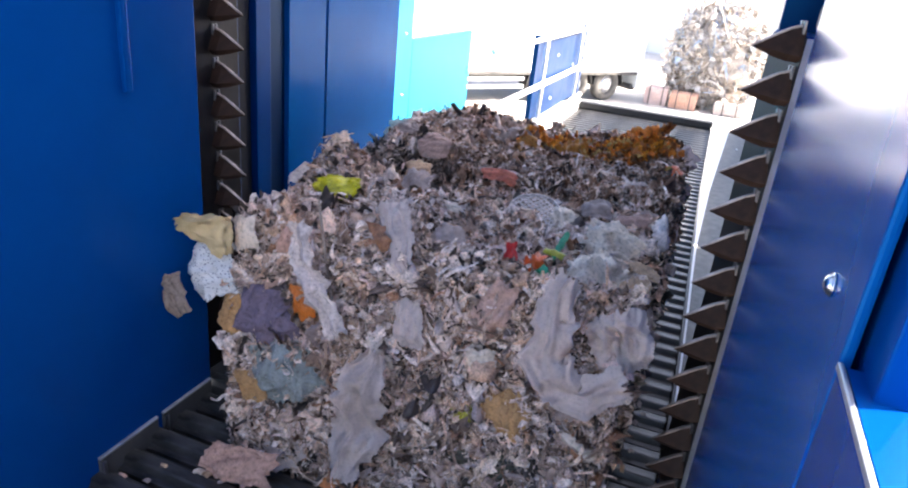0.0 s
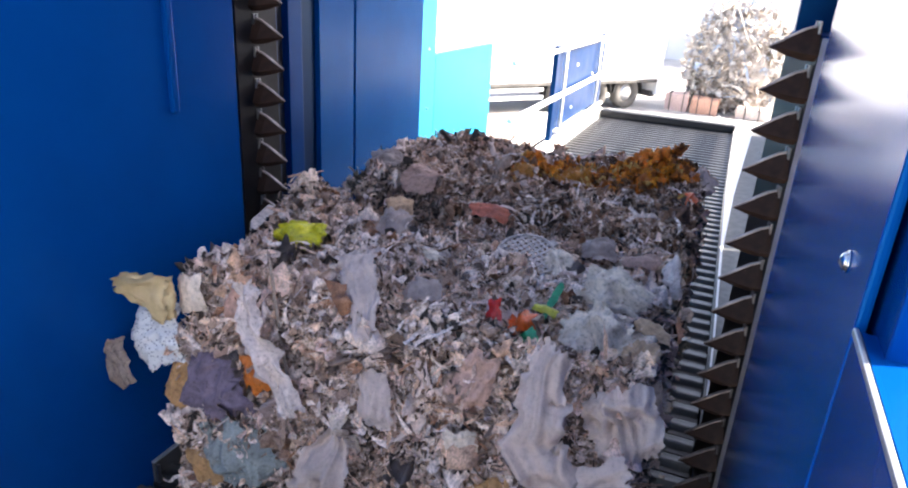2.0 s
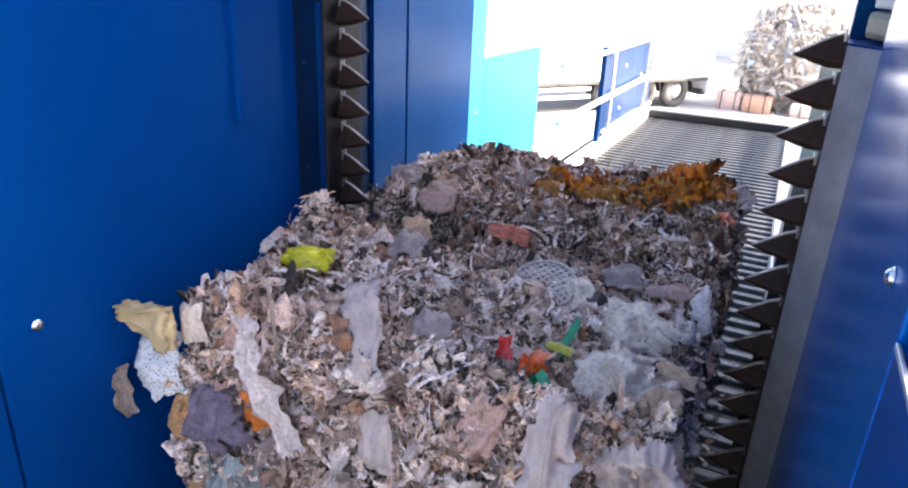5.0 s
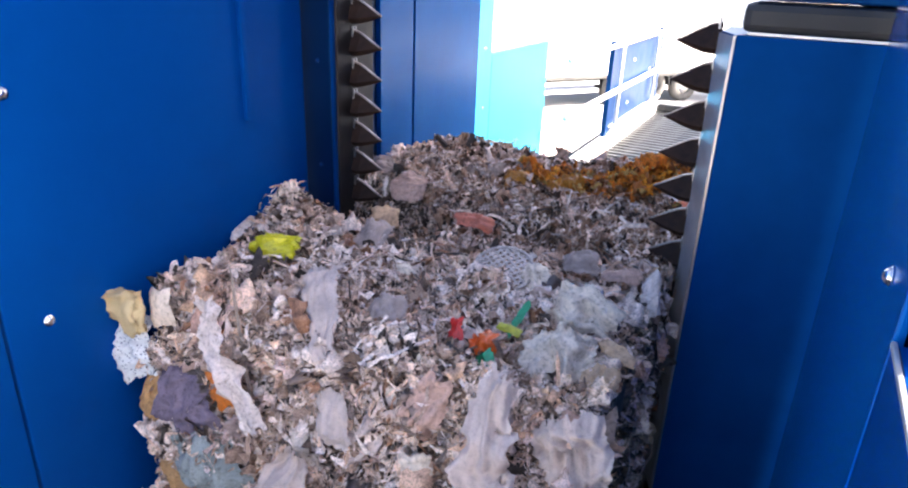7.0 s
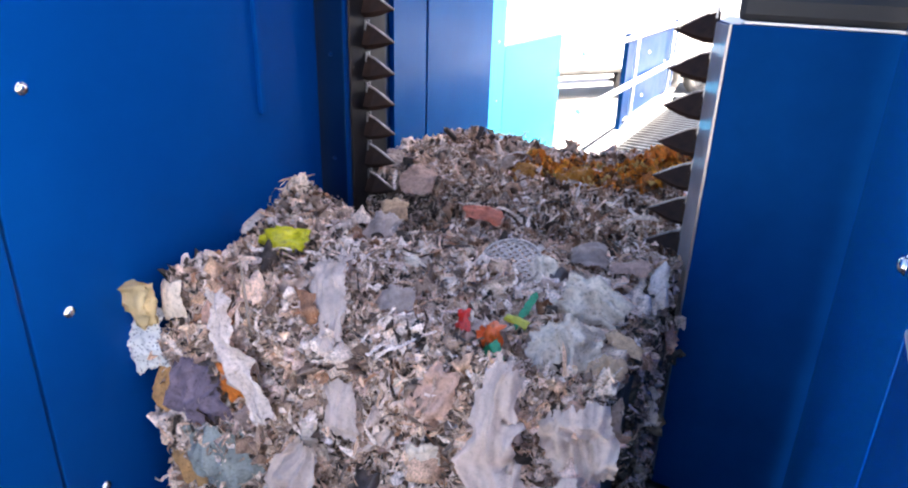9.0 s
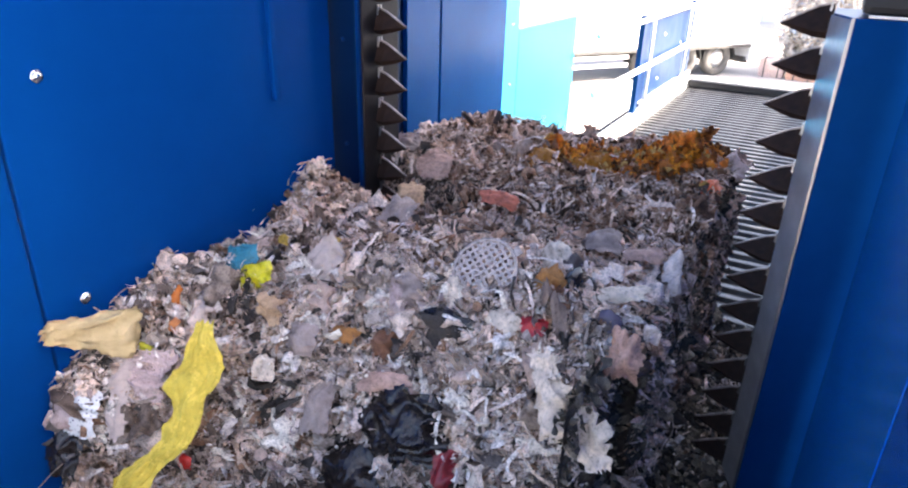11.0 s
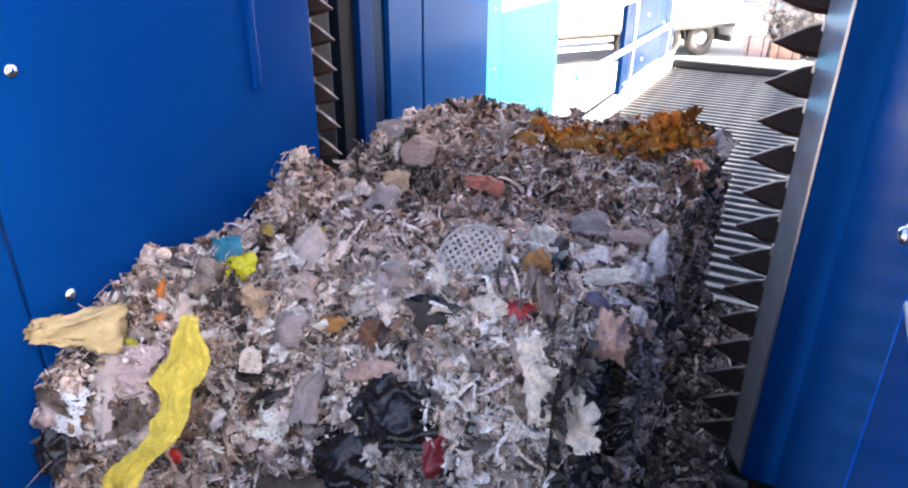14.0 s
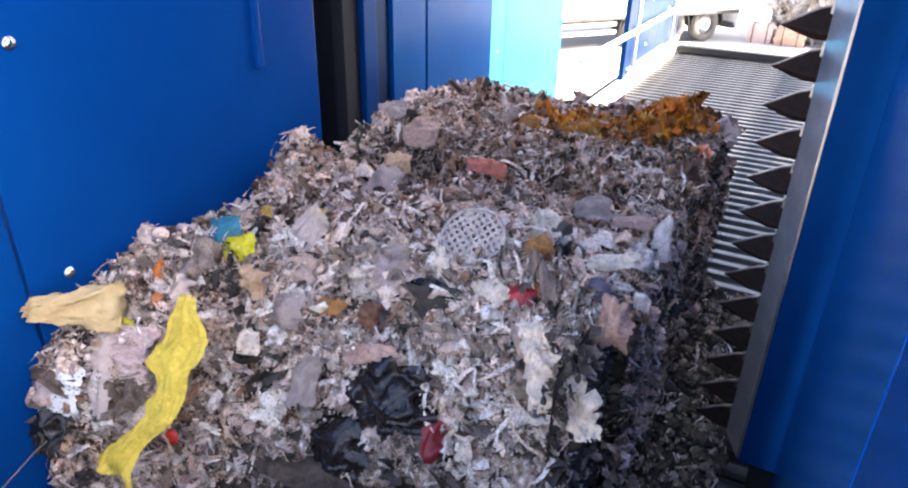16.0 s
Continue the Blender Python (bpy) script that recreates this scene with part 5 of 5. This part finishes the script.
scrap("plastic_scrap", (0.039, 0.039), facing(-0.038, 1.807, 0.766, 0.00, -0.80, 0.60, 0), S_BLUEWHITE, heap, "", seed=89, crumple=0.3)
scrap("film_strip", (0.126, 0.038), facing(-0.139, 1.915, 0.793, 0.00, -0.54, 0.84, 22), S_WHITE, heap, "", seed=90)
scrap("bottle_scrap", (0.063, 0.100), facing(-0.402, 1.507, 0.453, 0.00, -0.80, 0.60, 10), S_RED2, heap, "crushed red and white bottle", seed=91)
scrap("stick", (0.014, 0.088), facing(-0.315, 1.513, 0.469, 0.00, -0.80, 0.60, -12), S_WHITE, heap, "", seed=92, crumple=0.03, bend=0.1, thick=0.006)
scrap("plastic_scrap", (0.030, 0.044), facing(-1.134, 1.431, 0.732, 0.00, -0.80, 0.60, 0), S_ORANGE, heap, "", seed=93)
scrap("plastic_scrap", (0.040, 0.039), facing(-1.103, 1.380, 0.680, 0.00, -0.80, 0.60, 0), S_PEACHO, heap, "", seed=94)
scrap("card_scrap", (0.071, 0.045), facing(-0.745, 1.595, 0.649, 0.00, -0.80, 0.60, 10), S_OCHRE, heap, "", seed=95, ragged=0.22, tuck=0.6, crumple=0.3)
scrap("plastic_scrap", (0.065, 0.065), facing(-0.644, 1.606, 0.654, 0.00, -0.80, 0.60, 0), S_BROWN, heap, "", seed=96, ragged=0.22, tuck=0.6, crumple=0.35)
scrap("film_scrap", (0.091, 0.121), facing(-0.760, 1.482, 0.505, 0.00, -0.80, 0.60, 10), S_GREYFILM, heap, "", seed=97)
scrap("paper_scrap", (0.053, 0.064), facing(-0.883, 1.449, 0.588, 0.00, -0.80, 0.60, 10), S_WHITE, heap, "", seed=98)
scrap("plastic_scrap", (0.036, 0.034), facing(-1.007, 1.280, 0.368, 0.00, -0.80, 0.60, 0), S_RED, heap, "", seed=99)
scrap("film_scrap", (0.107, 0.045), facing(-1.220, 1.579, 0.750, 0.00, -0.80, 0.60, 15), S_BLUEWHITE, heap, "", seed=100)
scrap("stick", (0.102, 0.020), facing(-1.143, 1.505, 0.741, 0.00, -0.80, 0.60, 8), S_WHITE, heap, "", seed=101)
scrap("film_scrap", (0.108, 0.080), facing(-0.661, 1.733, 0.747, 0.00, -0.80, 0.60, -10), S_GREYFILM, heap, "", seed=102)
scrap("film_strip", (0.062, 0.196), facing(-1.136, 1.231, 0.551, 0.00, -0.80, 0.60, 15), S_FILM, heap, "", seed=103)
scrap("plastic_scrap", (0.053, 0.068), facing(-1.300, 1.857, 0.788, 0.00, -0.54, 0.84, 0), S_GREYFILM, heap, "", seed=104)
scrap("paper_scrap", (0.137, 0.051), facing(-0.601, 1.561, 0.581, 0.00, -0.80, 0.60, 15), S_PINKISH, heap, "", seed=105)
scrap("film_scrap", (0.095, 0.080), facing(-0.827, 1.524, 0.651, 0.00, -0.80, 0.60, 0), S_GREYFILM, heap, "", seed=106)
scrap("plastic_scrap", (0.055, 0.049), facing(-0.138, 1.811, 0.768, 0.00, -0.80, 0.60, 0), S_NAVYF, heap, "", seed=107)
scrap("plastic_scrap", (0.049, 0.027), facing(-1.128, 1.314, 0.641, 0.00, -0.80, 0.60, 0), S_LIMEG, heap, "", seed=108)

SLOPE = (0, -0.8, 0.6)
pleated("film_bag", [(-0.985, 1.394, 0.716, 0.050), (-0.957, 1.318, 0.622, 0.127), (-0.947, 1.251, 0.530, 0.083), (-0.973, 1.196, 0.455, 0.052), (-1.013, 1.129, 0.366, 0.140)], S_YELFILM, heap, "gathered sheer yellow film bag", 9.0, 0.24, SLOPE, 3, 0.06)
pleated("film_scrap", [(-0.212, 1.640, 0.750, 0.072), (-0.207, 1.602, 0.705, 0.055), (-0.149, 1.571, 0.663, 0.105), (-0.085, 1.552, 0.637, 0.100), (-0.044, 1.520, 0.595, 0.040)], S_WHITE, heap, "white torn bag", 3.0, 0.20, SLOPE, 8, 0.20)
pleated("film_scrap", [(-0.686, 1.425, 0.528, 0.055), (-0.715, 1.405, 0.397, 0.148), (-0.733, 1.392, 0.264, 0.154), (-0.754, 1.376, 0.115, 0.080)], S_FILM, clumps[1, 1], "draped clear grey film", 4.0, 0.26, seed=11, torn=0.14)
pleated("film_scrap", [(-0.218, 1.475, 0.850, 0.062), (-0.241, 1.432, 0.749, 0.105), (-0.217, 1.415, 0.642, 0.122), (-0.147, 1.409, 0.590, 0.094), (-0.046, 1.425, 0.641, 0.085)], S_FILM, clumps[3, 2], "large draped grey film", 3.0, 0.26, seed=14, torn=0.14)
pleated("film_strip", [(-0.965, 1.480, 0.815, 0.055), (-0.929, 1.452, 0.728, 0.071), (-0.882, 1.442, 0.639, 0.071), (-0.808, 1.436, 0.530, 0.062)], S_BLUEWHITE, clumps[1, 2], "long pale film strip", 2.5, 0.28, seed=17, torn=0.16)
pleated("film_strip", [(-0.788, 1.700, 0.850, 0.117), (-0.753, 1.630, 0.845, 0.089), (-0.700, 1.560, 0.805, 0.071), (-0.647, 1.491, 0.741, 0.055)], S_FILM, clumps[1, 2], "", 5.0, 0.18, (0, -0.7, 0.7), 21)
scrap("card_scrap", (0.240, 0.110), facing(-1.083, 1.345, 0.050, 0.00, -0.80, 0.60, 5), S_PEACH, clumps[0, 0], "torn tan card", seed=57)
scrap("card_scrap", (0.112, 0.070), facing(-0.766, 1.400, 0.060, 0.00, -0.80, 0.60, 5), S_PEACHO, clumps[1, 0], "", seed=58)

# thin wire hanging out of the heap towards the wall
bm = bmesh.new()
wire = [(-1.230, 0.985, 0.335), (-1.225, 1.085, 0.382), (-1.222, 1.164, 0.404), (-1.16, 1.24, 0.45)]
for a, b in zip(wire, wire[1:]):
    add_rod(bm, a, b, 0.0015, 6)
part("wire", bm, S_GREY, heap, "thin dark wire", True)

# dark sticks standing out of the rear block
CHARRED = scrap_mat("charred_stick", (0.06, 0.045, 0.04), 0.8)
for n_, (x, y, z, a, b_, ln) in enumerate(((-1.02, 2.86, 0.865, 35, -30, 0.09), (-0.96, 2.88, 0.86, -20, 20, 0.08), (-0.99, 2.91, 0.865, 10, 50, 0.07), (-0.94, 2.93, 0.85, 40, 10, 0.07))):
    m = pose(x, y, z, a, b_, 20 * n_)
    bm = prism([(-0.012, -0.004), (0.010, -0.006), (0.013, 0.004), (-0.009, 0.006)], -0.06, ln)
    for v in bm.verts:
        v.co.x += 0.01 * noise.noise(v.co * 20)
    bmesh.ops.transform(bm, matrix=m, verts=bm.verts)
    part("stick", bm, CHARRED, bale, "dark splintered stick")

k = 160
V, Q = layer(np.stack([rng.normal(-0.99, 0.045, k), rng.normal(2.89, 0.04, k), 0.855 + np.abs(rng.normal(0, 0.018, k))], 1), np.tile([0, -0.4, 1.0], (k, 1)), 'flake')
stuff("dark_scrap_layer", V, Q, MIX_BROWN, bale)

# tan foam lump
foam = tagged(new("foam_lump"), "torn lump of tan upholstery foam", "foam")
FOAM = surface("tan_foam", (0.56, 0.39, 0.18), (0.76, 0.57, 0.30), 0.95, 0, 18.0, 0.8, 120.0, bump_dist=0.006)
bm = bmesh.new()
bmesh.ops.create_cube(bm, size=1)
bmesh.ops.subdivide_edges(bm, edges=list(bm.edges), cuts=11, use_grid_fill=True)
for v in bm.verts:
    p = v.co.copy()
    w = 0.36 + 0.64 * min(max((p.x + 0.35) * 1.7, 0), 1)
    q = Vector((p.x * 0.185, p.y * 0.030 * (0.5 + 0.5 * w), p.z * 0.105 * w + 0.018 * (1 - w)))
    q += Vector((0.020, 0.010, 0.016)) * noise.noise(p * 3.1 + Vector((5, 1, 2))) + 0.007 * noise.noise_vector(p * 8) + 0.004 * noise.noise_vector(p * 19)
    v.co = q
part("lump", bm, FOAM, foam, "", True)

# perforated plastic disc
disc = tagged(new("perforated_disc"), "soiled white perforated plastic disc lying on the waste", "disc")
bm = bmesh.new()
R = 0.083
for k in range(-5, 6):
    o = k * 0.0160
    h = math.sqrt(max(R * R - o * o, 0)) - 0.002
    if h > 0.01:
        add_box(bm, (o - 0.0034, -h, -0.0015), (o + 0.0034, h, 0.0015))
        add_box(bm, (-h, o - 0.0034, -0.0014), (h, o + 0.0034, 0.0016))
DISC = scrap_mat("soiled_white_plastic", (0.58, 0.56, 0.54), 0.5, 0.45)
part("lattice", bm, DISC, disc)
bm = bmesh.new()
seg = 40
for rr, zz in ((R - 0.004, -0.003), (R + 0.004, -0.003), (R + 0.004, 0.004), (R - 0.004, 0.004)):
    for k in range(seg):
        wob = 1 + 0.03 * math.sin(3 * k * 2 * math.pi / seg)
        bm.verts.new((rr * wob * math.cos(2 * math.pi * k / seg), rr * math.sin(2 * math.pi * k / seg), zz))
bm.verts.ensure_lookup_table()
for a in range(4):
    for k in range(seg):
        bm.faces.new([bm.verts[i] for i in (a * seg + k, a * seg + (k + 1) % seg, ((a + 1) % 4) * seg + (k + 1) % seg, ((a + 1) % 4) * seg + k)])
part("rim", bm, DISC, disc, "", True)
part("tab", box((R - 0.002, -0.012, -0.002), (R + 0.022, 0.012, 0.002), 0.001), DISC, disc)

# scraps flung out when the front drops
flung = []
for n_, (x, z, sx) in enumerate(((-0.12, 0.55, 0.030), (-0.15, 0.62, 0.022), (-0.10, 0.40, 0.018), (-0.18, 0.30, 0.024), (-0.13, 0.48, 0.014), (-0.2, 0.25, 0.016), (-0.16, 0.2, 0.02), (-0.11, 0.33, 0.012), (-0.42, 0.50, 0.085), (-0.75, 0.42, 0.06), (-0.98, 0.55, 0.05), (-0.3, 0.62, 0.05), (-0.6, 0.6, 0.045), (-0.52, 0.3, 0.06), (-0.85, 0.65, 0.04))):
    fl = tagged(new("flung_scrap"), "small pale scrap flung out of the bale", "scrap", "flung scraps")
    scrap("chip", (sx, sx * 2.0), Matrix.Identity(4), (S_WHITE, S_WHITE, S_BLUEWHITE, S_YELLOWISH)[n_ % 4], fl, seed=60 + n_, rows=5, cols=5)
    flung.append((fl, x, z))

litter = []
# small scraps lying on the slats
for n_ in range(46):
    r_ = random.Random(100 + n_)
    if n_ < 26:
        x, y = r_.uniform(-1.40, -1.0), r_.uniform(1.1, 2.2)
    else:
        x, y = r_.uniform(-0.04, 0.02), r_.uniform(1.9, 3.6)
    lit = tagged(new("litter_scrap"), "small pale scrap lying on the slats", "scrap", "litter on the slats")
    lit.location = (0, 0, 0)
    scrap("flake", (r_.uniform(0.012, 0.04), r_.uniform(0.012, 0.03)), pose(x, y, 0.006, r_.uniform(-15, 15), r_.uniform(-15, 15), r_.uniform(0, 360)), (S_WHITE, S_BEIGE, S_GREYFILM, S_PINKISH)[n_ % 4], lit, seed=200 + n_, rows=4, cols=4)
    litter.append(lit)

# ---- heap of baled wire in the yard ----
pile = tagged(new("wire_bale_pile"), "tall pile of tangled scrap wire and bales in the yard", "scrap pile")
PX, PY = -0.25, 24.3
bm = bmesh.new()
bmesh.ops.create_icosphere(bm, subdivisions=4, radius=1)
for v in bm.verts:
    n0 = v.co.copy()
    v.co = Vector((PX + n0.x * 1.35, PY + n0.y * 1.2, GROUND + 1.5 + n0.z * 1.62)) + 0.35 * noise.noise_vector(n0 * 2.2)
    v.co.z = max(v.co.z, GROUND)
part("mass", bm, surface("rusty_mass", (0.42, 0.36, 0.31), (0.66, 0.60, 0.54), 0.9, 0, 3.0, 1.0, 12.0, bump_dist=0.1), pile)
k = 2600
dirs = rng.normal(size=(k, 3))
dirs /= np.linalg.norm(dirs, axis=1, keepdims=True)
pp = np.array([PX, PY, GROUND + 1.5]) + dirs * np.array([1.42, 1.27, 1.68]) + rng.normal(size=(k, 3)) * 0.08
pp[:, 2] = np.maximum(pp[:, 2], GROUND + 0.05)
V, Q = sheets(pp, dirs, rng.uniform(0.012, 0.03, k), 12, 2, 22.0, 0.5, 2.2, 1.5, 1.0)
stuff("wire_tangle", V, Q, MIX_WIRE, pile, "tangled wire")
V, Q = sheets(pp[:700], dirs[:700], rng.uniform(0.1, 0.3, 700), 5, 5, 1.2, 0.6, 0.6, 0.3, 0.1)
stuff("sheet_layer", V, Q, MIX_WIRE, pile)
for n_, (x, y, sx, sz, mat) in enumerate(((-1.75, 23.0, 0.7, 0.55, S_LILAC), (-0.9, 22.9, 0.8, 0.5, S_PEACH), (0.5, 22.9, 0.9, 0.35, S_BLUEWHITE))):
    bl = tagged(new("small_bale"), "small strapped bale at the foot of the pile", "bale", "bales in the yard")
    bl.location = (x, y, GROUND)
    bm = bmesh.new()
    add_box(bm, (-sx / 2, -0.3, 0), (sx / 2, 0.3, sz), 0.05)
    bmesh.ops.subdivide_edges(bm, edges=list(bm.edges), cuts=4, use_grid_fill=True)
    for v in bm.verts:
        v.co += 0.04 * noise.noise_vector(v.co * 4 + Vector((n_, 0, 0)))
        v.co.z = max(v.co.z, 0)
    part("body", bm, mat, bl)
    for o in (-0.2, 0.2):
        part("strap", box((o - 0.015, -0.33, 0.0), (o + 0.015, 0.33, sz + 0.03), 0.01), GREY_STEEL, bl)


# ---- motions ----
def offset(dx, dy, turn=0.0):
    """The bale's pose when it has gone dx, dy and turned about its middle."""
    c = Matrix.Translation((-0.6, 2.2, 0))
    return Matrix.Translation((dx, dy, 0)) @ c @ Matrix.Rotation(radians(turn), 4, 'Z') @ c.inverted()


BALE = [(0, 0, 0, 0), (0.5, 0, -0.093, 0), (1, 0, -0.186, 0.05), (1.5, 0, -0.298, 0.15), (2, 0, -0.404, 0.15), (2.5, 0, -0.452, 0.12), (3, 0, -0.502, 0.1),
        (3.5, -0.004, -0.552, 0.0), (4.2, -0.008, -0.590, 0.1), (5.0, -0.025, -0.602, 0.45), (5.8, -0.058, -0.603, 0.8), (6.0, -0.075, -0.601, 0.8), (6.5, -0.120, -0.600, 0.95),
        (7, -0.162, -0.604, 1.12), (7.5, -0.173, -0.610, 1.15), (8, -0.175, -0.612, 1.15), (9.0, -0.175, -0.611, 1.2), (9.5, -0.182, -0.606, 0.9), (10.2, -0.181, -0.596, 0.6),
        (12, -0.178, -0.584, 0.35), (13, -0.178, -0.588, 0.25), (14.5, -0.180, -0.596, 0.2), (16, -0.180, -0.602, 0.1)]


def clump_rows(c, r):
    """Rides with the bale, then drops forward off its face and stays below."""
    rows = [(t, offset(dx, dy, a)) for t, dx, dy, a in BALE if t <= 9.0]
    start = (9.27, 9.33, 9.40)[r] + 0.02 * (3 - c)
    base = offset(-0.176, -0.611, 1.15)
    cx, cz = (COLS[c] + COLS[c + 1]) / 2, (ROWS[r] + ROWS[r + 1]) / 2
    piv = Matrix.Translation((cx, 1.6, cz))
    rows.append((start, base))
    rest_z = -cz + 0.10 + 0.06 * r
    rest_y = -0.98 - 0.06 * r
    for f in (0.25, 0.5, 0.75, 1.0):
        drop = rest_z * f * f
        fwd = rest_y * (0.35 * f + 0.65 * f * f)
        spin = (14 + 11 * ((c * 7 + r * 3) % 4)) * f
        side = 0.10 * (((c + r) % 3) - 1) * f
        rows.append((start + 0.46 * f, base @ Matrix.Translation((side, fwd, drop)) @ piv @ Matrix.Rotation(radians(spin), 4, 'X') @ Matrix.Rotation(radians(18 * side * 10 * f), 4, 'Y') @ piv.inverted()))
    rows.append((16, rows[-1][1]))
    return rows


def motions():
    ride = [(t, offset(dx, dy, a)) for t, dx, dy, a in BALE]
    walk(bale, ride)
    walk(conveyor, [(t, Matrix.Translation((0, dy, 0))) for t, dx, dy, a in BALE if t <= 4.5] + [(5.0, Matrix.Translation((0, -0.60, 0))), (5.8, Matrix.Translation((0, -0.60, 0))), (16, Matrix.Translation((0, -0.60, 0)))])
    walk(jaw_left, [(t, Matrix.Translation((x, 0, 0))) for t, x in ((0, -1.502), (1.5, -1.490), (2.5, -1.478), (3.5, -1.462), (4.5, -1.405), (5.5, -1.352), (6.0, -1.348), (7, -1.350), (8, -1.362),
                    (9, -1.352), (11.8, -1.362), (12.2, -1.388), (12.5, -1.417), (13, -1.464), (13.3, -1.497), (13.6, -1.531), (14, -1.575), (14.5, -1.635), (15, -1.69), (15.5, -1.735), (16, -1.77))])
    walk(jaw_right, [(t, pose(x, y, 0, 0, 0, a)) for t, x, y, a in ((0, 0.249, 1.726, 22), (3.5, 0.249, 1.726, 22), (4.2, 0.235, 1.722, 21), (5.0, 0.175, 1.71, 14), (5.8, 0.067, 1.70, 6), (6.0, 0.04, 1.697, 5), (6.5, -0.072, 1.692, 2), (7, -0.155, 1.692, 0),
                     (7.5, -0.185, 1.692, 0), (8, -0.190, 1.692, 0), (9.5, -0.20, 1.692, 0), (9.9, -0.195, 1.692, 0), (10.6, -0.06, 1.692, 0), (11.2, 0.05, 1.692, 0), (11.8, 0.085, 1.692, 0), (12.5, 0.080, 1.692, 0), (13, 0.075, 1.692, 0), (14.5, 0.065, 1.692, 0), (16, 0.06, 1.692, 0))])
    # the heap waits inside the bale and slides out
    def slid(f):
        return Matrix.Translation((0.03 * (1 - f), 0.48 * (1 - f), -0.16 * (1 - f)))
    walk(heap, [(t, offset(dx, dy, a) @ slid(0)) for t, dx, dy, a in BALE if t <= 9.0] + [(9.38, offset(-0.176, -0.611, 1.15) @ slid(0)), (9.5, offset(-0.178, -0.607, 0.9) @ slid(0.35)),
                (9.62, offset(-0.18, -0.605, 0.7) @ slid(0.75)), (9.75, offset(-0.18, -0.602, 0.6) @ slid(0.95)), (9.95, offset(-0.18, -0.60, 0.5) @ slid(1))]
         + [(t, offset(dx, dy, a) @ slid(1)) for t, dx, dy, a in BALE if t >= 10.2])
    f0 = pose(-1.285, 1.475, 0.715, 0, -4, -5)
    walk(foam, [(t, offset(dx, dy, a) @ f0) for t, dx, dy, a in BALE if t <= 9.0] + [(9.35, offset(-0.176, -0.611, 1.15) @ f0), (9.5, pose(-1.395, 0.80, 0.71, 0, 10, 30)),
                (9.62, pose(-1.375, 0.662, 0.704, 0, 10, 48)), (9.9, pose(-1.370, 0.647, 0.694, 0, 8, 58)), (16, pose(-1.370, 0.642, 0.694, 0, 8, 58))])
    d0, d1 = facing(-0.455, 2.06, 0.785, 0.1, -0.35, 0.93, 40), facing(-0.475, 1.845, 0.795, 0.05, -0.74, 0.67, 45)
    walk(disc, [(t, offset(dx, dy, a) @ d0) for t, dx, dy, a in BALE if t <= 9.0] + [(9.45, offset(-0.178, -0.609, 1.0) @ d0), (9.65, offset(-0.18, -0.603, 0.7) @ d1)]
         + [(t, offset(dx, dy, a) @ d1) for t, dx, dy, a in BALE if t >= 10.2])
    for n_, (fl, x, z) in enumerate(flung):
        home = Matrix.Translation((x, 1.62, z))
        big = n_ > 7
        t0 = 9.30 + 0.03 * (n_ % 3) if big else 9.40 + 0.02 * (n_ % 3)
        rows = [(t, offset(dx, dy, a) @ home) for t, dx, dy, a in BALE if t <= 9.0] + [(t0, offset(-0.176, -0.611, 1.15) @ home)]
        p = (offset(-0.176, -0.611, 1.15) @ home).translation
        vx, vy, vz = (0.1 * (n_ % 3 - 1), -1.7 - 0.2 * (n_ % 3), 0.5 - 0.1 * (n_ % 4)) if big else (1.3 + 0.4 * (n_ % 4), -0.1 - 0.12 * (n_ % 3), 3.2 - 0.55 * (n_ % 5))
        for dt in (0.1, 0.2, 0.3, 0.42):
            rows.append((t0 + dt, pose(min(p.x + vx * dt, 0.12), p.y + vy * dt, max(p.z + vz * dt - 4.9 * dt * dt, 0.012), 70 * dt * 8 * 0.3, 50 * dt * 3, 120 * dt)))
        q = rows[-1][1].translation
        rows += [(t0 + 0.75, pose(min(q.x, 0.0), max(q.y - 0.1, 0.0), 0.004, 0, 0, 30)), (16, pose(min(q.x, 0.0), max(q.y - 0.1, 0.0), 0.004, 0, 0, 30))]
        walk(fl, rows)
    for lit in litter:
        walk(lit, [(t, Matrix.Translation((0, max(dy, -0.60), 0))) for t, dx, dy, a in BALE if t <= 4.5] + [(5.0, Matrix.Translation((0, -0.60, 0))), (16, Matrix.Translation((0, -0.60, 0)))])
    for (c, r), e in clumps.items():
        walk(e, clump_rows(c, r))


motions()
